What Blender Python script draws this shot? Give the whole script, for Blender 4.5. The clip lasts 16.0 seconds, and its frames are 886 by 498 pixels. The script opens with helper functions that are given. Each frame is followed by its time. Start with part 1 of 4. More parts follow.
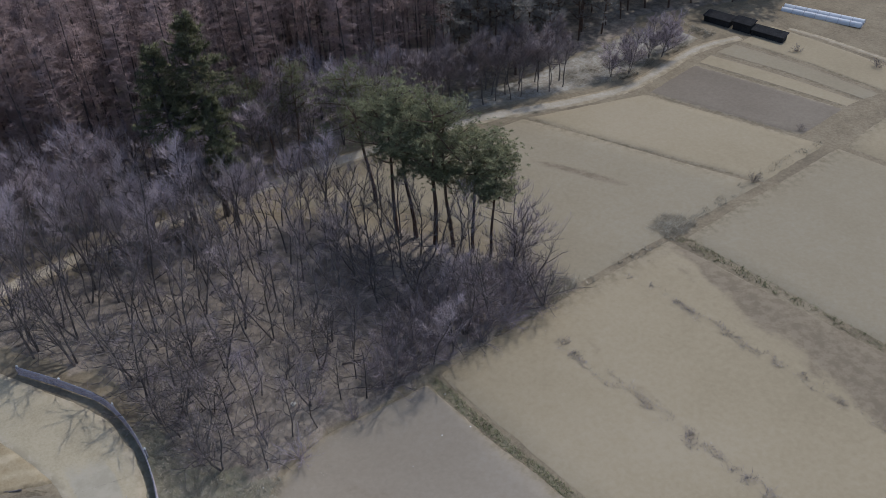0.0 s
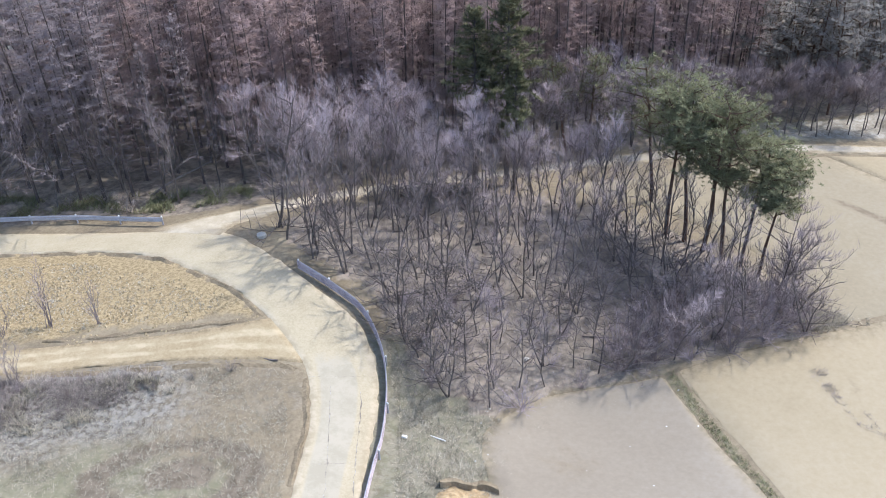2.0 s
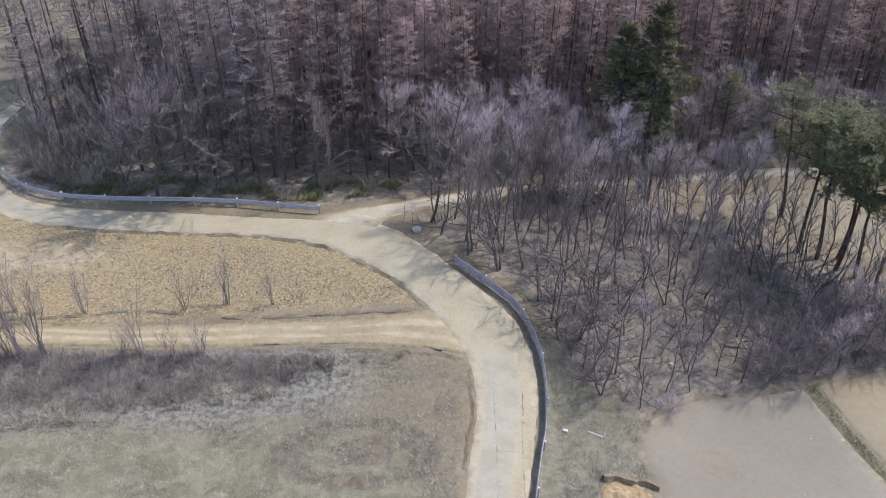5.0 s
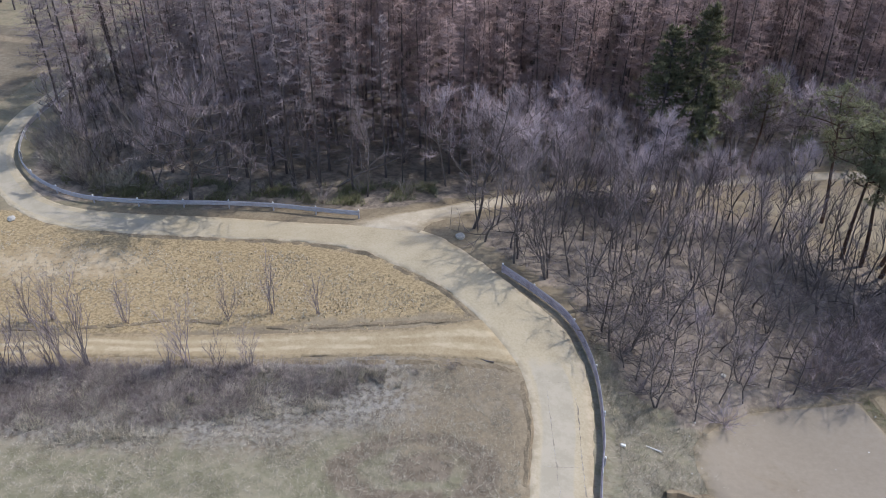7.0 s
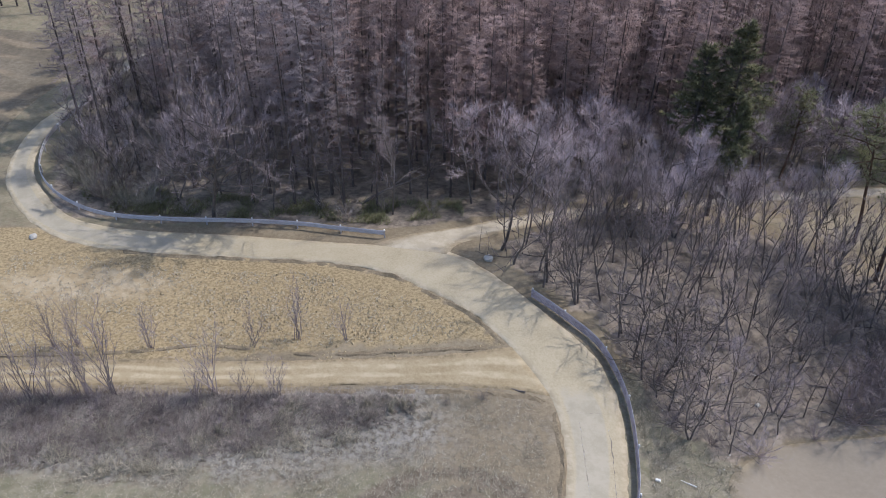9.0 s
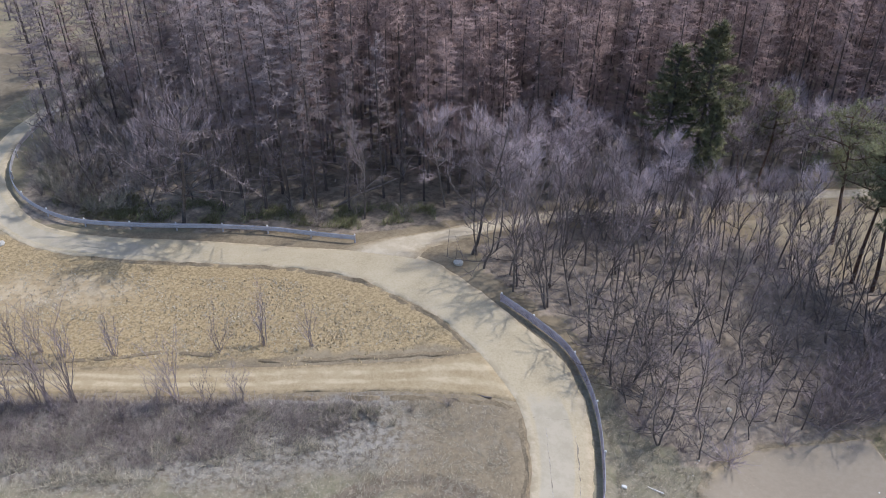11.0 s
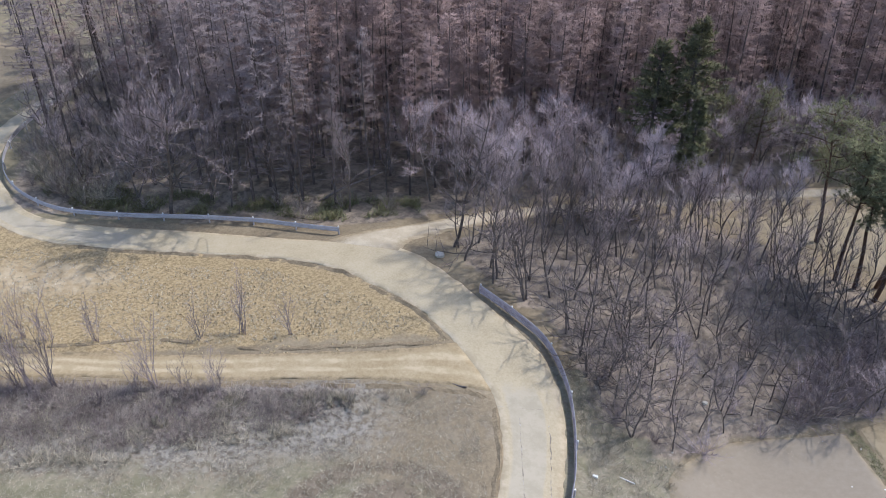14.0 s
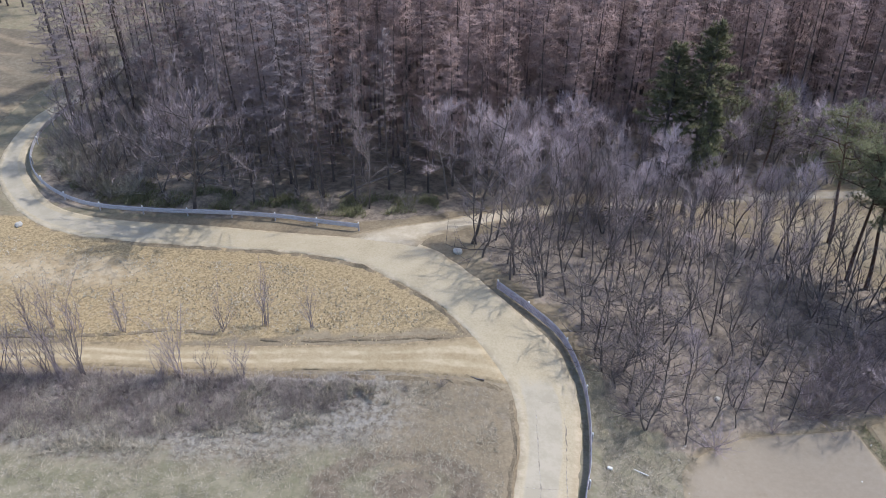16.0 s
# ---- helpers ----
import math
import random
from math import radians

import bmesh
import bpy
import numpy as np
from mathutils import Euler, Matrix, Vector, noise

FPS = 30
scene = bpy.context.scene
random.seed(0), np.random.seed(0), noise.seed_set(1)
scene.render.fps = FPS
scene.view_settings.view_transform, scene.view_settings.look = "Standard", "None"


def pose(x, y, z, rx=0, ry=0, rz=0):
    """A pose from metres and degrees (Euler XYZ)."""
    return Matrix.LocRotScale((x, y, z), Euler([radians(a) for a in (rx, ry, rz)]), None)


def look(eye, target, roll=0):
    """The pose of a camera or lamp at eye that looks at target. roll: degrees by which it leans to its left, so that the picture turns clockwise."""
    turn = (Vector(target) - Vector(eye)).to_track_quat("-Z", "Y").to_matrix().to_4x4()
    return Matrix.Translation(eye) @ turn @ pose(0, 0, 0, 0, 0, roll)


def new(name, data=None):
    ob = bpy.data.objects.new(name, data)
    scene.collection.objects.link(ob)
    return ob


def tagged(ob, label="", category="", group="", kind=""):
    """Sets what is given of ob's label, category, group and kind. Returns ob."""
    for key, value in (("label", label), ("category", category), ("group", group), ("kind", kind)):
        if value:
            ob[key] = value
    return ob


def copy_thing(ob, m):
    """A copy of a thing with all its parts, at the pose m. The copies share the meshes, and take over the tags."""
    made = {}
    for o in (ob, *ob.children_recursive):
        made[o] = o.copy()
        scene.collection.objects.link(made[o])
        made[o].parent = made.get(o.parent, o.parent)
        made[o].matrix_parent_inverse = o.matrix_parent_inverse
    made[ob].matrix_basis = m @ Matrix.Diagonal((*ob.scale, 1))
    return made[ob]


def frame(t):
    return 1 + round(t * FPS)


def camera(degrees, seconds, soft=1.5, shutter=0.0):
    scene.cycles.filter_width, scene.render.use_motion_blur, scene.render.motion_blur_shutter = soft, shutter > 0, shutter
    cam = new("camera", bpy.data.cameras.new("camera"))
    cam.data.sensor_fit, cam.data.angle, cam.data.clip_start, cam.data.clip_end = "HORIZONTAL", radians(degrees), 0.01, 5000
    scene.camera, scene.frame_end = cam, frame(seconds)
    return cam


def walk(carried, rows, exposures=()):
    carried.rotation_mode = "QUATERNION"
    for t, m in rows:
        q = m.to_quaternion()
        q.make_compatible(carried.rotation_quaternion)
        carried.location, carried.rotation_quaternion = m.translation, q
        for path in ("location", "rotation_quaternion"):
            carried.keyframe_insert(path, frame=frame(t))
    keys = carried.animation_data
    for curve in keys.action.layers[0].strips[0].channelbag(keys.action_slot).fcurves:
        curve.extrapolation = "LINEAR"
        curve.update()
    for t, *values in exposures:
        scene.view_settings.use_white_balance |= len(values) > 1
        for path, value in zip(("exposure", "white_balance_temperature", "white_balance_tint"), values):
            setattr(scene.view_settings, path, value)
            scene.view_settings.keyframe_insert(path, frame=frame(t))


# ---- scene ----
cam = camera(54.0, 16.0, soft=0.9)
PATH = [
    (0, look((14.785, 2.887, 45.096), (36.579, 44.407, 7.664), -2.55)),
    (0.5, look((15.077, 1.580, 43.554), (30.963, 46.764, 7.414), -2.85)),
    (1, look((14.879, 0.378, 42.522), (26.026, 47.632, 7.269), -2.73)),
    (1.5, look((14.456, -0.512, 41.428), (22.150, 47.954, 6.904), -2.68)),
    (2, look((13.159, -1.431, 40.961), (18.791, 47.633, 6.888), -2.07)),
    (2.5, look((11.997, -2.096, 40.755), (16.392, 47.227, 6.872), -1.64)),
    (3, look((10.508, -2.558, 40.586), (13.999, 46.916, 6.821), -1.33)),
    (3.5, look((8.790, -2.905, 40.989), (12.068, 46.479, 7.070), -0.97)),
    (4, look((7.187, -3.072, 41.703), (10.516, 46.139, 7.538), -0.66)),
    (4.5, look((5.596, -3.028, 42.815), (9.114, 45.930, 8.308), -0.40)),
    (5, look((3.885, -2.824, 43.978), (6.866, 45.995, 9.225), -0.26)),
    (7.5, look((-1.440, 0.134, 44.710), (2.528, 48.302, 9.157), 0.70)),
    (8, look((-2.094, 0.864, 45.099), (1.710, 48.942, 9.406), 0.69)),
    (8.5, look((-2.616, 1.646, 45.666), (0.693, 49.619, 9.781), 0.79)),
    (9, look((-2.280, 2.220, 46.176), (1.087, 49.971, 10.002), 0.57)),
    (9.5, look((-1.436, 2.598, 46.260), (2.684, 50.297, 10.095), 0.25)),
    (12, look((1.599, 2.642, 45.336), (4.275, 50.764, 9.599), -0.05)),
    (12.5, look((2.140, 2.372, 45.174), (5.112, 50.567, 9.558), 0.01)),
    (13, look((2.199, 2.042, 45.032), (4.309, 50.345, 9.502), 0.12)),
    (13.5, look((2.431, 1.768, 44.981), (4.544, 50.065, 9.442), 0.16)),
    (14, look((2.833, 1.427, 45.199), (5.241, 49.637, 9.561), 0.13)),
    (14.5, look((2.699, 1.075, 45.581), (4.617, 49.362, 10.019), 0.16)),
    (15, look((2.580, 0.646, 45.688), (4.910, 48.948, 10.170), 0.13)),
    (15.5, look((2.180, 0.294, 45.596), (4.192, 48.615, 10.084), 0.28)),
    (16, look((2.043, 0.008, 45.668), (3.805, 48.336, 10.154), 0.24)),
]
TONE = ((0.0, -0.35, 6150, 10.0), (0.5, 0.18, 6190, 10.0), (1.0, 0.57, 6180, 10.0), (1.5, 0.79, 6150, 10.0), (2.5, 1.05, 6150, 10.0), (3.5, 0.85, 6150, 10.3), (4.0, 0.69, 6220, 10.8),
        (5.0, 0.51, 6270, 11.4), (8.5, 0.32, 6310, 12.6), (12.5, 0.49, 6310, 12.2), (16.0, 0.54, 6280, 11.8))
walk(cam, PATH, exposures=TONE)

# ---- daylight ----
SUN_ELEV, SUN_FROM = 55.0, (0.95, 0.32)
world = bpy.data.worlds.new("world")
scene.world = world
world.use_nodes = True
wn = world.node_tree.nodes
sky = wn.new("ShaderNodeTexSky")
sky.sky_type, sky.sun_disc = "NISHITA", False
sky.sun_elevation = radians(SUN_ELEV)
sky.sun_rotation = math.atan2(SUN_FROM[0], SUN_FROM[1])
sky.air_density, sky.dust_density = 1.0, 1.5
wn["Background"].inputs["Strength"].default_value = 0.15
world.node_tree.links.new(sky.outputs["Color"], wn["Background"].inputs["Color"])
sun = new("sun", bpy.data.lights.new("sun", "SUN"))
sun.data.energy, sun.data.angle, sun.data.color = 1.95, radians(0.45), (1.0, 0.965, 0.91)
ce = math.cos(radians(SUN_ELEV))
sun.matrix_world = look((SUN_FROM[0] * ce * 200, SUN_FROM[1] * ce * 200 + 50, math.sin(radians(SUN_ELEV)) * 200), (0, 50, 0))


# ---- materials ----
def material(name, base, dark, scale, rough=0.9, bump=0.3, fine=0.0, light=None, island=0.0, per_object=0.0, attr_mix=()):
    """A rough natural surface: two scales of noise between dark, base and light, relief, and mixes by painted cover."""
    m = bpy.data.materials.new(name)
    m.use_nodes = True
    nt = m.node_tree
    N, L = nt.nodes, nt.links
    b = N["Principled BSDF"]
    b.inputs["Roughness"].default_value = rough
    b.inputs["Specular IOR Level"].default_value = 0.15
    co = N.new("ShaderNodeTexCoord")

    def tex(s, detail=7, rough_=0.7):
        n = N.new("ShaderNodeTexNoise")
        n.inputs["Scale"].default_value, n.inputs["Detail"].default_value, n.inputs["Roughness"].default_value = s, detail, rough_
        L.new(co.outputs["Object"], n.inputs["Vector"])
        return n

    big, small = tex(scale), tex(scale * 9 if not fine else fine)
    ramp = N.new("ShaderNodeValToRGB")
    ramp.color_ramp.elements[0].position, ramp.color_ramp.elements[1].position = 0.38, 0.62
    ramp.color_ramp.elements[0].color, ramp.color_ramp.elements[1].color = (*dark, 1), (*(light or base), 1)
    mid = ramp.color_ramp.elements.new(0.5)
    mid.color = (*base, 1)
    mixv = N.new("ShaderNodeMath")
    mixv.operation = "MULTIPLY_ADD"
    mixv.inputs[1].default_value = 0.55
    half = N.new("ShaderNodeMath")
    half.operation = "MULTIPLY"
    half.inputs[1].default_value = 0.45
    L.new(small.outputs["Fac"], half.inputs[0])
    L.new(big.outputs["Fac"], mixv.inputs[0])
    L.new(half.outputs[0], mixv.inputs[2])
    L.new(mixv.outputs[0], ramp.inputs["Fac"])
    col = ramp.outputs["Color"]
    for attr, ca, cb, sc in attr_mix:
        t2 = tex(sc)
        r2 = N.new("ShaderNodeValToRGB")
        r2.color_ramp.elements[0].position, r2.color_ramp.elements[1].position = 0.42, 0.58
        r2.color_ramp.elements[0].color, r2.color_ramp.elements[1].color = (*ca, 1), (*cb, 1)
        L.new(t2.outputs["Fac"], r2.inputs["Fac"])
        a = N.new("ShaderNodeAttribute")
        a.attribute_name = attr
        ed = N.new("ShaderNodeMath")
        ed.operation = "ADD"
        L.new(a.outputs["Fac"], ed.inputs[0])
        wob = N.new("ShaderNodeMath")
        wob.operation = "MULTIPLY_ADD"
        wob.inputs[1].default_value, wob.inputs[2].default_value = 0.9, -0.45
        L.new(tex(1.3, 8, 0.75).outputs["Fac"], wob.inputs[0])
        L.new(wob.outputs[0], ed.inputs[1])
        sm = N.new("ShaderNodeMapRange")
        sm.interpolation_type = "SMOOTHSTEP"
        sm.inputs["From Min"].default_value, sm.inputs["From Max"].default_value = 0.25, 0.75
        L.new(ed.outputs[0], sm.inputs["Value"])
        mx = N.new("ShaderNodeMix")
        mx.data_type = "RGBA"
        L.new(sm.outputs[0], mx.inputs["Factor"])
        L.new(col, mx.inputs[6])
        L.new(r2.outputs["Color"], mx.inputs[7])
        col = mx.outputs[2]
    if island or per_object:
        hs = N.new("ShaderNodeHueSaturation")
        src = N.new("ShaderNodeNewGeometry").outputs["Random Per Island"] if island else N.new("ShaderNodeObjectInfo").outputs["Random"]
        amount = island or per_object
        mr = N.new("ShaderNodeMapRange")
        mr.inputs["To Min"].default_value, mr.inputs["To Max"].default_value = 1 - amount, 1 + amount
        L.new(src, mr.inputs["Value"])
        L.new(mr.outputs[0], hs.inputs["Value"])
        L.new(col, hs.inputs["Color"])
        col = hs.outputs["Color"]
    L.new(col, b.inputs["Base Color"])
    if bump:
        bp = N.new("ShaderNodeBump")
        bp.inputs["Strength"].default_value, bp.inputs["Distance"].default_value = bump, 0.05
        L.new(small.outputs["Fac"], bp.inputs["Height"])
        L.new(bp.outputs["Normal"], b.inputs["Normal"])
    return m


M_GROUND = material("dry_ground", (0.27, 0.22, 0.15), (0.19, 0.155, 0.11), 0.25, bump=0.8, fine=3.0, light=(0.34, 0.285, 0.20), attr_mix=[
    ("tan", (0.27, 0.207, 0.118), (0.46, 0.358, 0.21), 4.5),
    ("grey", (0.135, 0.118, 0.10), (0.33, 0.31, 0.275), 2.4),
    ("green", (0.205, 0.195, 0.125), (0.30, 0.27, 0.19), 0.8),
    ("mud", (0.15, 0.122, 0.09), (0.235, 0.193, 0.145), 1.6),
    ("litter", (0.21, 0.175, 0.142), (0.37, 0.31, 0.248), 1.2),
    ("sand", (0.40, 0.31, 0.19), (0.50, 0.41, 0.28), 0.8)])
M_ROAD = material("worn_concrete", (0.485, 0.415, 0.29), (0.41, 0.345, 0.235), 0.35, rough=0.85, bump=0.15, fine=6.0, light=(0.53, 0.463, 0.34), attr_mix=[
    ("second_tone", (0.41, 0.366, 0.28), (0.47, 0.42, 0.33), 0.7),
    ("sand", (0.43, 0.36, 0.25), (0.56, 0.48, 0.35), 0.9)])
M_TRACK = material("bare_earth_track", (0.40, 0.32, 0.20), (0.32, 0.245, 0.145), 0.4, bump=0.5, fine=5.0, light=(0.47, 0.385, 0.26), attr_mix=[
    ("second_tone", (0.43, 0.35, 0.225), (0.53, 0.44, 0.30), 1.0), ("sand", (0.25, 0.20, 0.125), (0.38, 0.30, 0.19), 2.0)])
FIELD_COVER = [("second_tone", (0.225, 0.182, 0.128), (0.29, 0.238, 0.17), 1.1), ("sand", (0.24, 0.20, 0.13), (0.37, 0.31, 0.22), 1.5)]
M_FIELD = material("tilled_soil", (0.335, 0.283, 0.198), (0.30, 0.252, 0.175), 0.05, bump=0.1, fine=2.5, light=(0.362, 0.314, 0.232), attr_mix=FIELD_COVER)
M_FIELD_B = material("pale_tilled_soil", (0.385, 0.318, 0.213), (0.34, 0.28, 0.186), 0.05, bump=0.1, fine=2.5, light=(0.415, 0.347, 0.243), attr_mix=FIELD_COVER)
M_FIELD_G = material("grey_tilled_soil", (0.315, 0.27, 0.212), (0.285, 0.243, 0.19), 0.05, bump=0.1, fine=2.5, light=(0.345, 0.30, 0.242), attr_mix=FIELD_COVER)
M_FIELD_D = material("damp_brown_soil", (0.24, 0.20, 0.155), (0.21, 0.175, 0.135), 0.1, bump=0.5, fine=2.5, light=(0.27, 0.23, 0.18), attr_mix=FIELD_COVER)
M_SLOPE = material("dry_furrowed_soil", (0.175, 0.148, 0.11), (0.135, 0.115, 0.085), 0.15, bump=0.4, fine=2.0, light=(0.25, 0.215, 0.16), attr_mix=FIELD_COVER)
M_LANE = material("grey_gravel_lane", (0.46, 0.40, 0.31), (0.38, 0.33, 0.25), 0.5, bump=0.4, fine=6.0, light=(0.55, 0.50, 0.42), attr_mix=[("second_tone", (0.50, 0.43, 0.32), (0.60, 0.53, 0.41), 0.7), ("sand", (0.33, 0.27, 0.18), (0.46, 0.38, 0.27), 0.9)])
M_RUBBLE = material("pale_stony_soil", (0.36, 0.325, 0.27), (0.23, 0.20, 0.16), 0.8, bump=0.8, fine=4.0, light=(0.52, 0.49, 0.44), attr_mix=[("sand", (0.25, 0.21, 0.15), (0.34, 0.29, 0.21), 1.5)])
M_BANK = material("crumbling_earth", (0.25, 0.20, 0.135), (0.17, 0.135, 0.09), 0.9, bump=0.8, fine=6.0, light=(0.34, 0.275, 0.185))
M_GALV = material("galvanised_steel", (0.47, 0.455, 0.49), (0.36, 0.345, 0.375), 1.5, rough=0.6, bump=0.05, light=(0.55, 0.535, 0.57))
M_GALV.node_tree.nodes["Principled BSDF"].inputs["Metallic"].default_value = 0.15
# Weathered steel; its face's shade and twig shadows are put into the mottled colour.
M_RAIL = material("weathered_shaded_steel", (0.42, 0.355, 0.385), (0.22, 0.185, 0.205), 1.6, rough=0.7, bump=0.2, light=(0.56, 0.49, 0.525))
M_WHITE = material("white_reflector_plastic", (0.78, 0.78, 0.76), (0.7, 0.7, 0.68), 3.0, rough=0.5, bump=0.0)
M_BARK = material("grey_brown_bark", (0.145, 0.125, 0.117), (0.09, 0.077, 0.073), 3.0, bump=0.6, light=(0.215, 0.19, 0.178), per_object=0.25)
M_TWIG = material("grey_purple_twigs", (0.43, 0.36, 0.382), (0.33, 0.277, 0.294), 0.4, bump=0.0, light=(0.50, 0.42, 0.444), per_object=0.22)
M_DARKTWIG = material("dark_brown_twigs", (0.275, 0.228, 0.232), (0.19, 0.157, 0.16), 0.5, bump=0.0, light=(0.36, 0.30, 0.305), per_object=0.3)
M_LARCH = material("red_brown_larch_twigs", (0.315, 0.228, 0.213), (0.235, 0.172, 0.162), 0.3, bump=0.0, light=(0.36, 0.26, 0.242), per_object=0.18)
M_GREYLARCH = material("grey_brown_larch_twigs", (0.25, 0.207, 0.21), (0.175, 0.146, 0.149), 0.3, bump=0.0, light=(0.30, 0.25, 0.254), per_object=0.15)
M_LARCHBARK = material("dull_larch_bark", (0.125, 0.104, 0.099), (0.08, 0.067, 0.064), 3.0, bump=0.6, light=(0.175, 0.147, 0.14), per_object=0.2)
M_PINEBARK = material("red_pine_bark", (0.13, 0.085, 0.065), (0.07, 0.05, 0.045), 3.0, bump=0.6, light=(0.2, 0.12, 0.08))
M_PINE = material("pine_needles", (0.205, 0.208, 0.118), (0.13, 0.135, 0.08), 0.6, bump=0.0, light=(0.31, 0.295, 0.165), island=0.3)
M_FARPINE = material("grey_green_far_needles", (0.225, 0.207, 0.188), (0.155, 0.143, 0.132), 0.4, bump=0.0, light=(0.295, 0.272, 0.242), per_object=0.25)
M_SPRUCE = material("dark_spruce_needles", (0.175, 0.172, 0.10), (0.12, 0.118, 0.072), 0.6, bump=0.0, light=(0.28, 0.26, 0.13), island=0.35)
M_DRYGRASS = material("dry_grass_blades", (0.40, 0.36, 0.285), (0.25, 0.22, 0.165), 0.8, bump=0.0, light=(0.53, 0.48, 0.39), island=0.4)
M_SCRUB = material("dead_scrub_stems", (0.29, 0.247, 0.228), (0.17, 0.143, 0.133), 0.5, bump=0.0, light=(0.41, 0.365, 0.33), island=0.5)
M_GREENGRASS = material("spring_grass_blades", (0.23, 0.228, 0.125), (0.165, 0.168, 0.092), 0.8, bump=0.0, light=(0.33, 0.305, 0.185), island=0.3)
M_STONE = material("pale_stone", (0.5, 0.48, 0.44), (0.38, 0.36, 0.33), 2.0, bump=0.5, light=(0.62, 0.6, 0.56))
M_FILM = material("white_plastic_film", (0.75, 0.77, 0.8), (0.6, 0.62, 0.66), 0.6, rough=0.4, bump=0.1)
M_DARK = material("black_shade_netting", (0.03, 0.03, 0.032), (0.018, 0.018, 0.02), 1.0, bump=0.3, light=(0.05, 0.05, 0.052))
M_CLAY = material("orange_clay", (0.42, 0.30, 0.17), (0.28, 0.19, 0.10), 0.9, bump=0.9, fine=4.0, light=(0.52, 0.40, 0.25))


# ---- terrain ----
def gh(x, y):
    """Height of the land, which falls gently towards the fields: a low knoll under the grove, a shallow dip in the field below it."""
    return -0.0454 * (np.clip(x, -110.0, 150.0) - 5.0) + 2.6 * np.exp(-((x - 7) / 16) ** 2 - ((y - 57) / 12) ** 2) - 2.2 * np.exp(-((x - 26) / 11) ** 2 - ((y - 40) / 9) ** 2)


def nz(x, y, s=1.0, k=0.0):
    return noise.noise((x * s, y * s, k))


def link_mesh(name, verts, faces, mat, parent=None, label="", smooth=False):
    me = bpy.data.meshes.new(name)
    me.from_pydata([tuple(v) for v in verts], [], faces)
    me.materials.append(mat)
    if smooth:
        me.polygons.foreach_set("use_smooth", [True] * len(me.polygons))
    me.update()
    ob = new(name, me)
    if parent is not None:
        ob.parent = parent
    if label:
        ob["label"] = label
    return ob


def part(name, bm, mat, parent, label=""):
    me = bpy.data.meshes.new(name)
    bm.to_mesh(me)
    bm.free()
    me.materials.append(mat)
    ob = new(name, me)
    ob.parent = parent
    if label:
        ob["label"] = label
    return ob


def spline(points, step=1.0):
    """A smooth line through the points, as evenly spaced points."""
    p = [np.array(a, float) for a in points]
    p = [2 * p[0] - p[1]] + p + [2 * p[-1] - p[-2]]
    out = []
    for i in range(1, len(p) - 2):
        n = max(2, int(np.linalg.norm(p[i + 1] - p[i]) / step))
        for k in range(n):
            t = k / n
            out.append(0.5 * (2 * p[i] + (p[i + 1] - p[i - 1]) * t + (2 * p[i - 1] - 5 * p[i] + 4 * p[i + 1] - p[i + 2]) * t * t
                              + (3 * p[i] - p[i - 1] - 3 * p[i + 1] + p[i + 2]) * t ** 3))
    out.append(p[-2])
    return out


def resample(line, n):
    d = np.concatenate([[0], np.cumsum([np.linalg.norm(line[i + 1] - line[i]) for i in range(len(line) - 1)])])
    t = np.linspace(0, d[-1], n)
    a = np.array(line)
    return np.stack([np.interp(t, d, a[:, 0]), np.interp(t, d, a[:, 1])], 1)


def ribbon(name, left, right, mat, lift=0.05, across=8, step=0.7, ragged=0.25, sand=None, smooth_line=True, rough=0.0, second_tone=None, fade=1.1):
    """A sheet between two lines on the land, with ragged edges."""
    a, b = (spline(left, 0.5), spline(right, 0.5)) if smooth_line else ([np.array(p, float) for p in left], [np.array(p, float) for p in right])
    n = max(3, int(sum(np.linalg.norm(a[i + 1] - a[i]) for i in range(len(a) - 1)) / step))
    A, B = resample(a, n), resample(b, n)
    for P in (A, B):
        P[1], P[-2] = P[0] + (P[1] - P[0]) * 0.25, P[-1] + (P[-2] - P[-1]) * 0.25
    verts, cover, tones = [], [], []
    for i in range(n):
        slim = 0.16 / max(1.0, np.linalg.norm(B[i] - A[i]))
        for j in range(across + 1):
            u = min(j / across, slim) if j == 1 else max(j / across, 1 - slim) if j == across - 1 else j / across
            x, y = A[i] * (1 - u) + B[i] * u
            rim = j in (0, across) or i in (0, n - 1)
            if rim:
                x += ragged * (nz(x, y, 0.9, 3) + 0.6 * nz(x, y, 2.5, 5))
                y += ragged * (nz(x, y, 0.9, 7) + 0.6 * nz(x, y, 2.5, 9))
            edge = min(min(u, 1 - u) * np.linalg.norm(B[i] - A[i]), min(i, n - 1 - i) * step)
            z = gh(x, y) + (-0.04 if rim else lift) + rough * nz(x, y, 0.7, 2) * min(1, edge)
            verts.append((x, y, z))
            tones.append(second_tone(x, y, u) if second_tone else 0.0)
            cover.append(max(0.0, 1 - edge / fade) if sand is None else sand(x, y, u, edge))
    faces = [(i * (across + 1) + j, (i + 1) * (across + 1) + j, (i + 1) * (across + 1) + j + 1, i * (across + 1) + j + 1)
             for i in range(n - 1) for j in range(across)]
    (x0, y0, _), (x1, y1, _), (x2, y2, _) = (verts[k] for k in faces[0][:3])
    if (x1 - x0) * (y2 - y0) - (y1 - y0) * (x2 - x0) < 0:
        faces = [f[::-1] for f in faces]
    ob = link_mesh(name, verts, faces, mat, smooth=True)
    at = ob.data.attributes.new("sand", "FLOAT", "POINT")
    at.data.foreach_set("value", cover)
    ob.data.attributes.new("second_tone", "FLOAT", "POINT").data.foreach_set("value", tones)
    return tagged(ob, kind="structure")


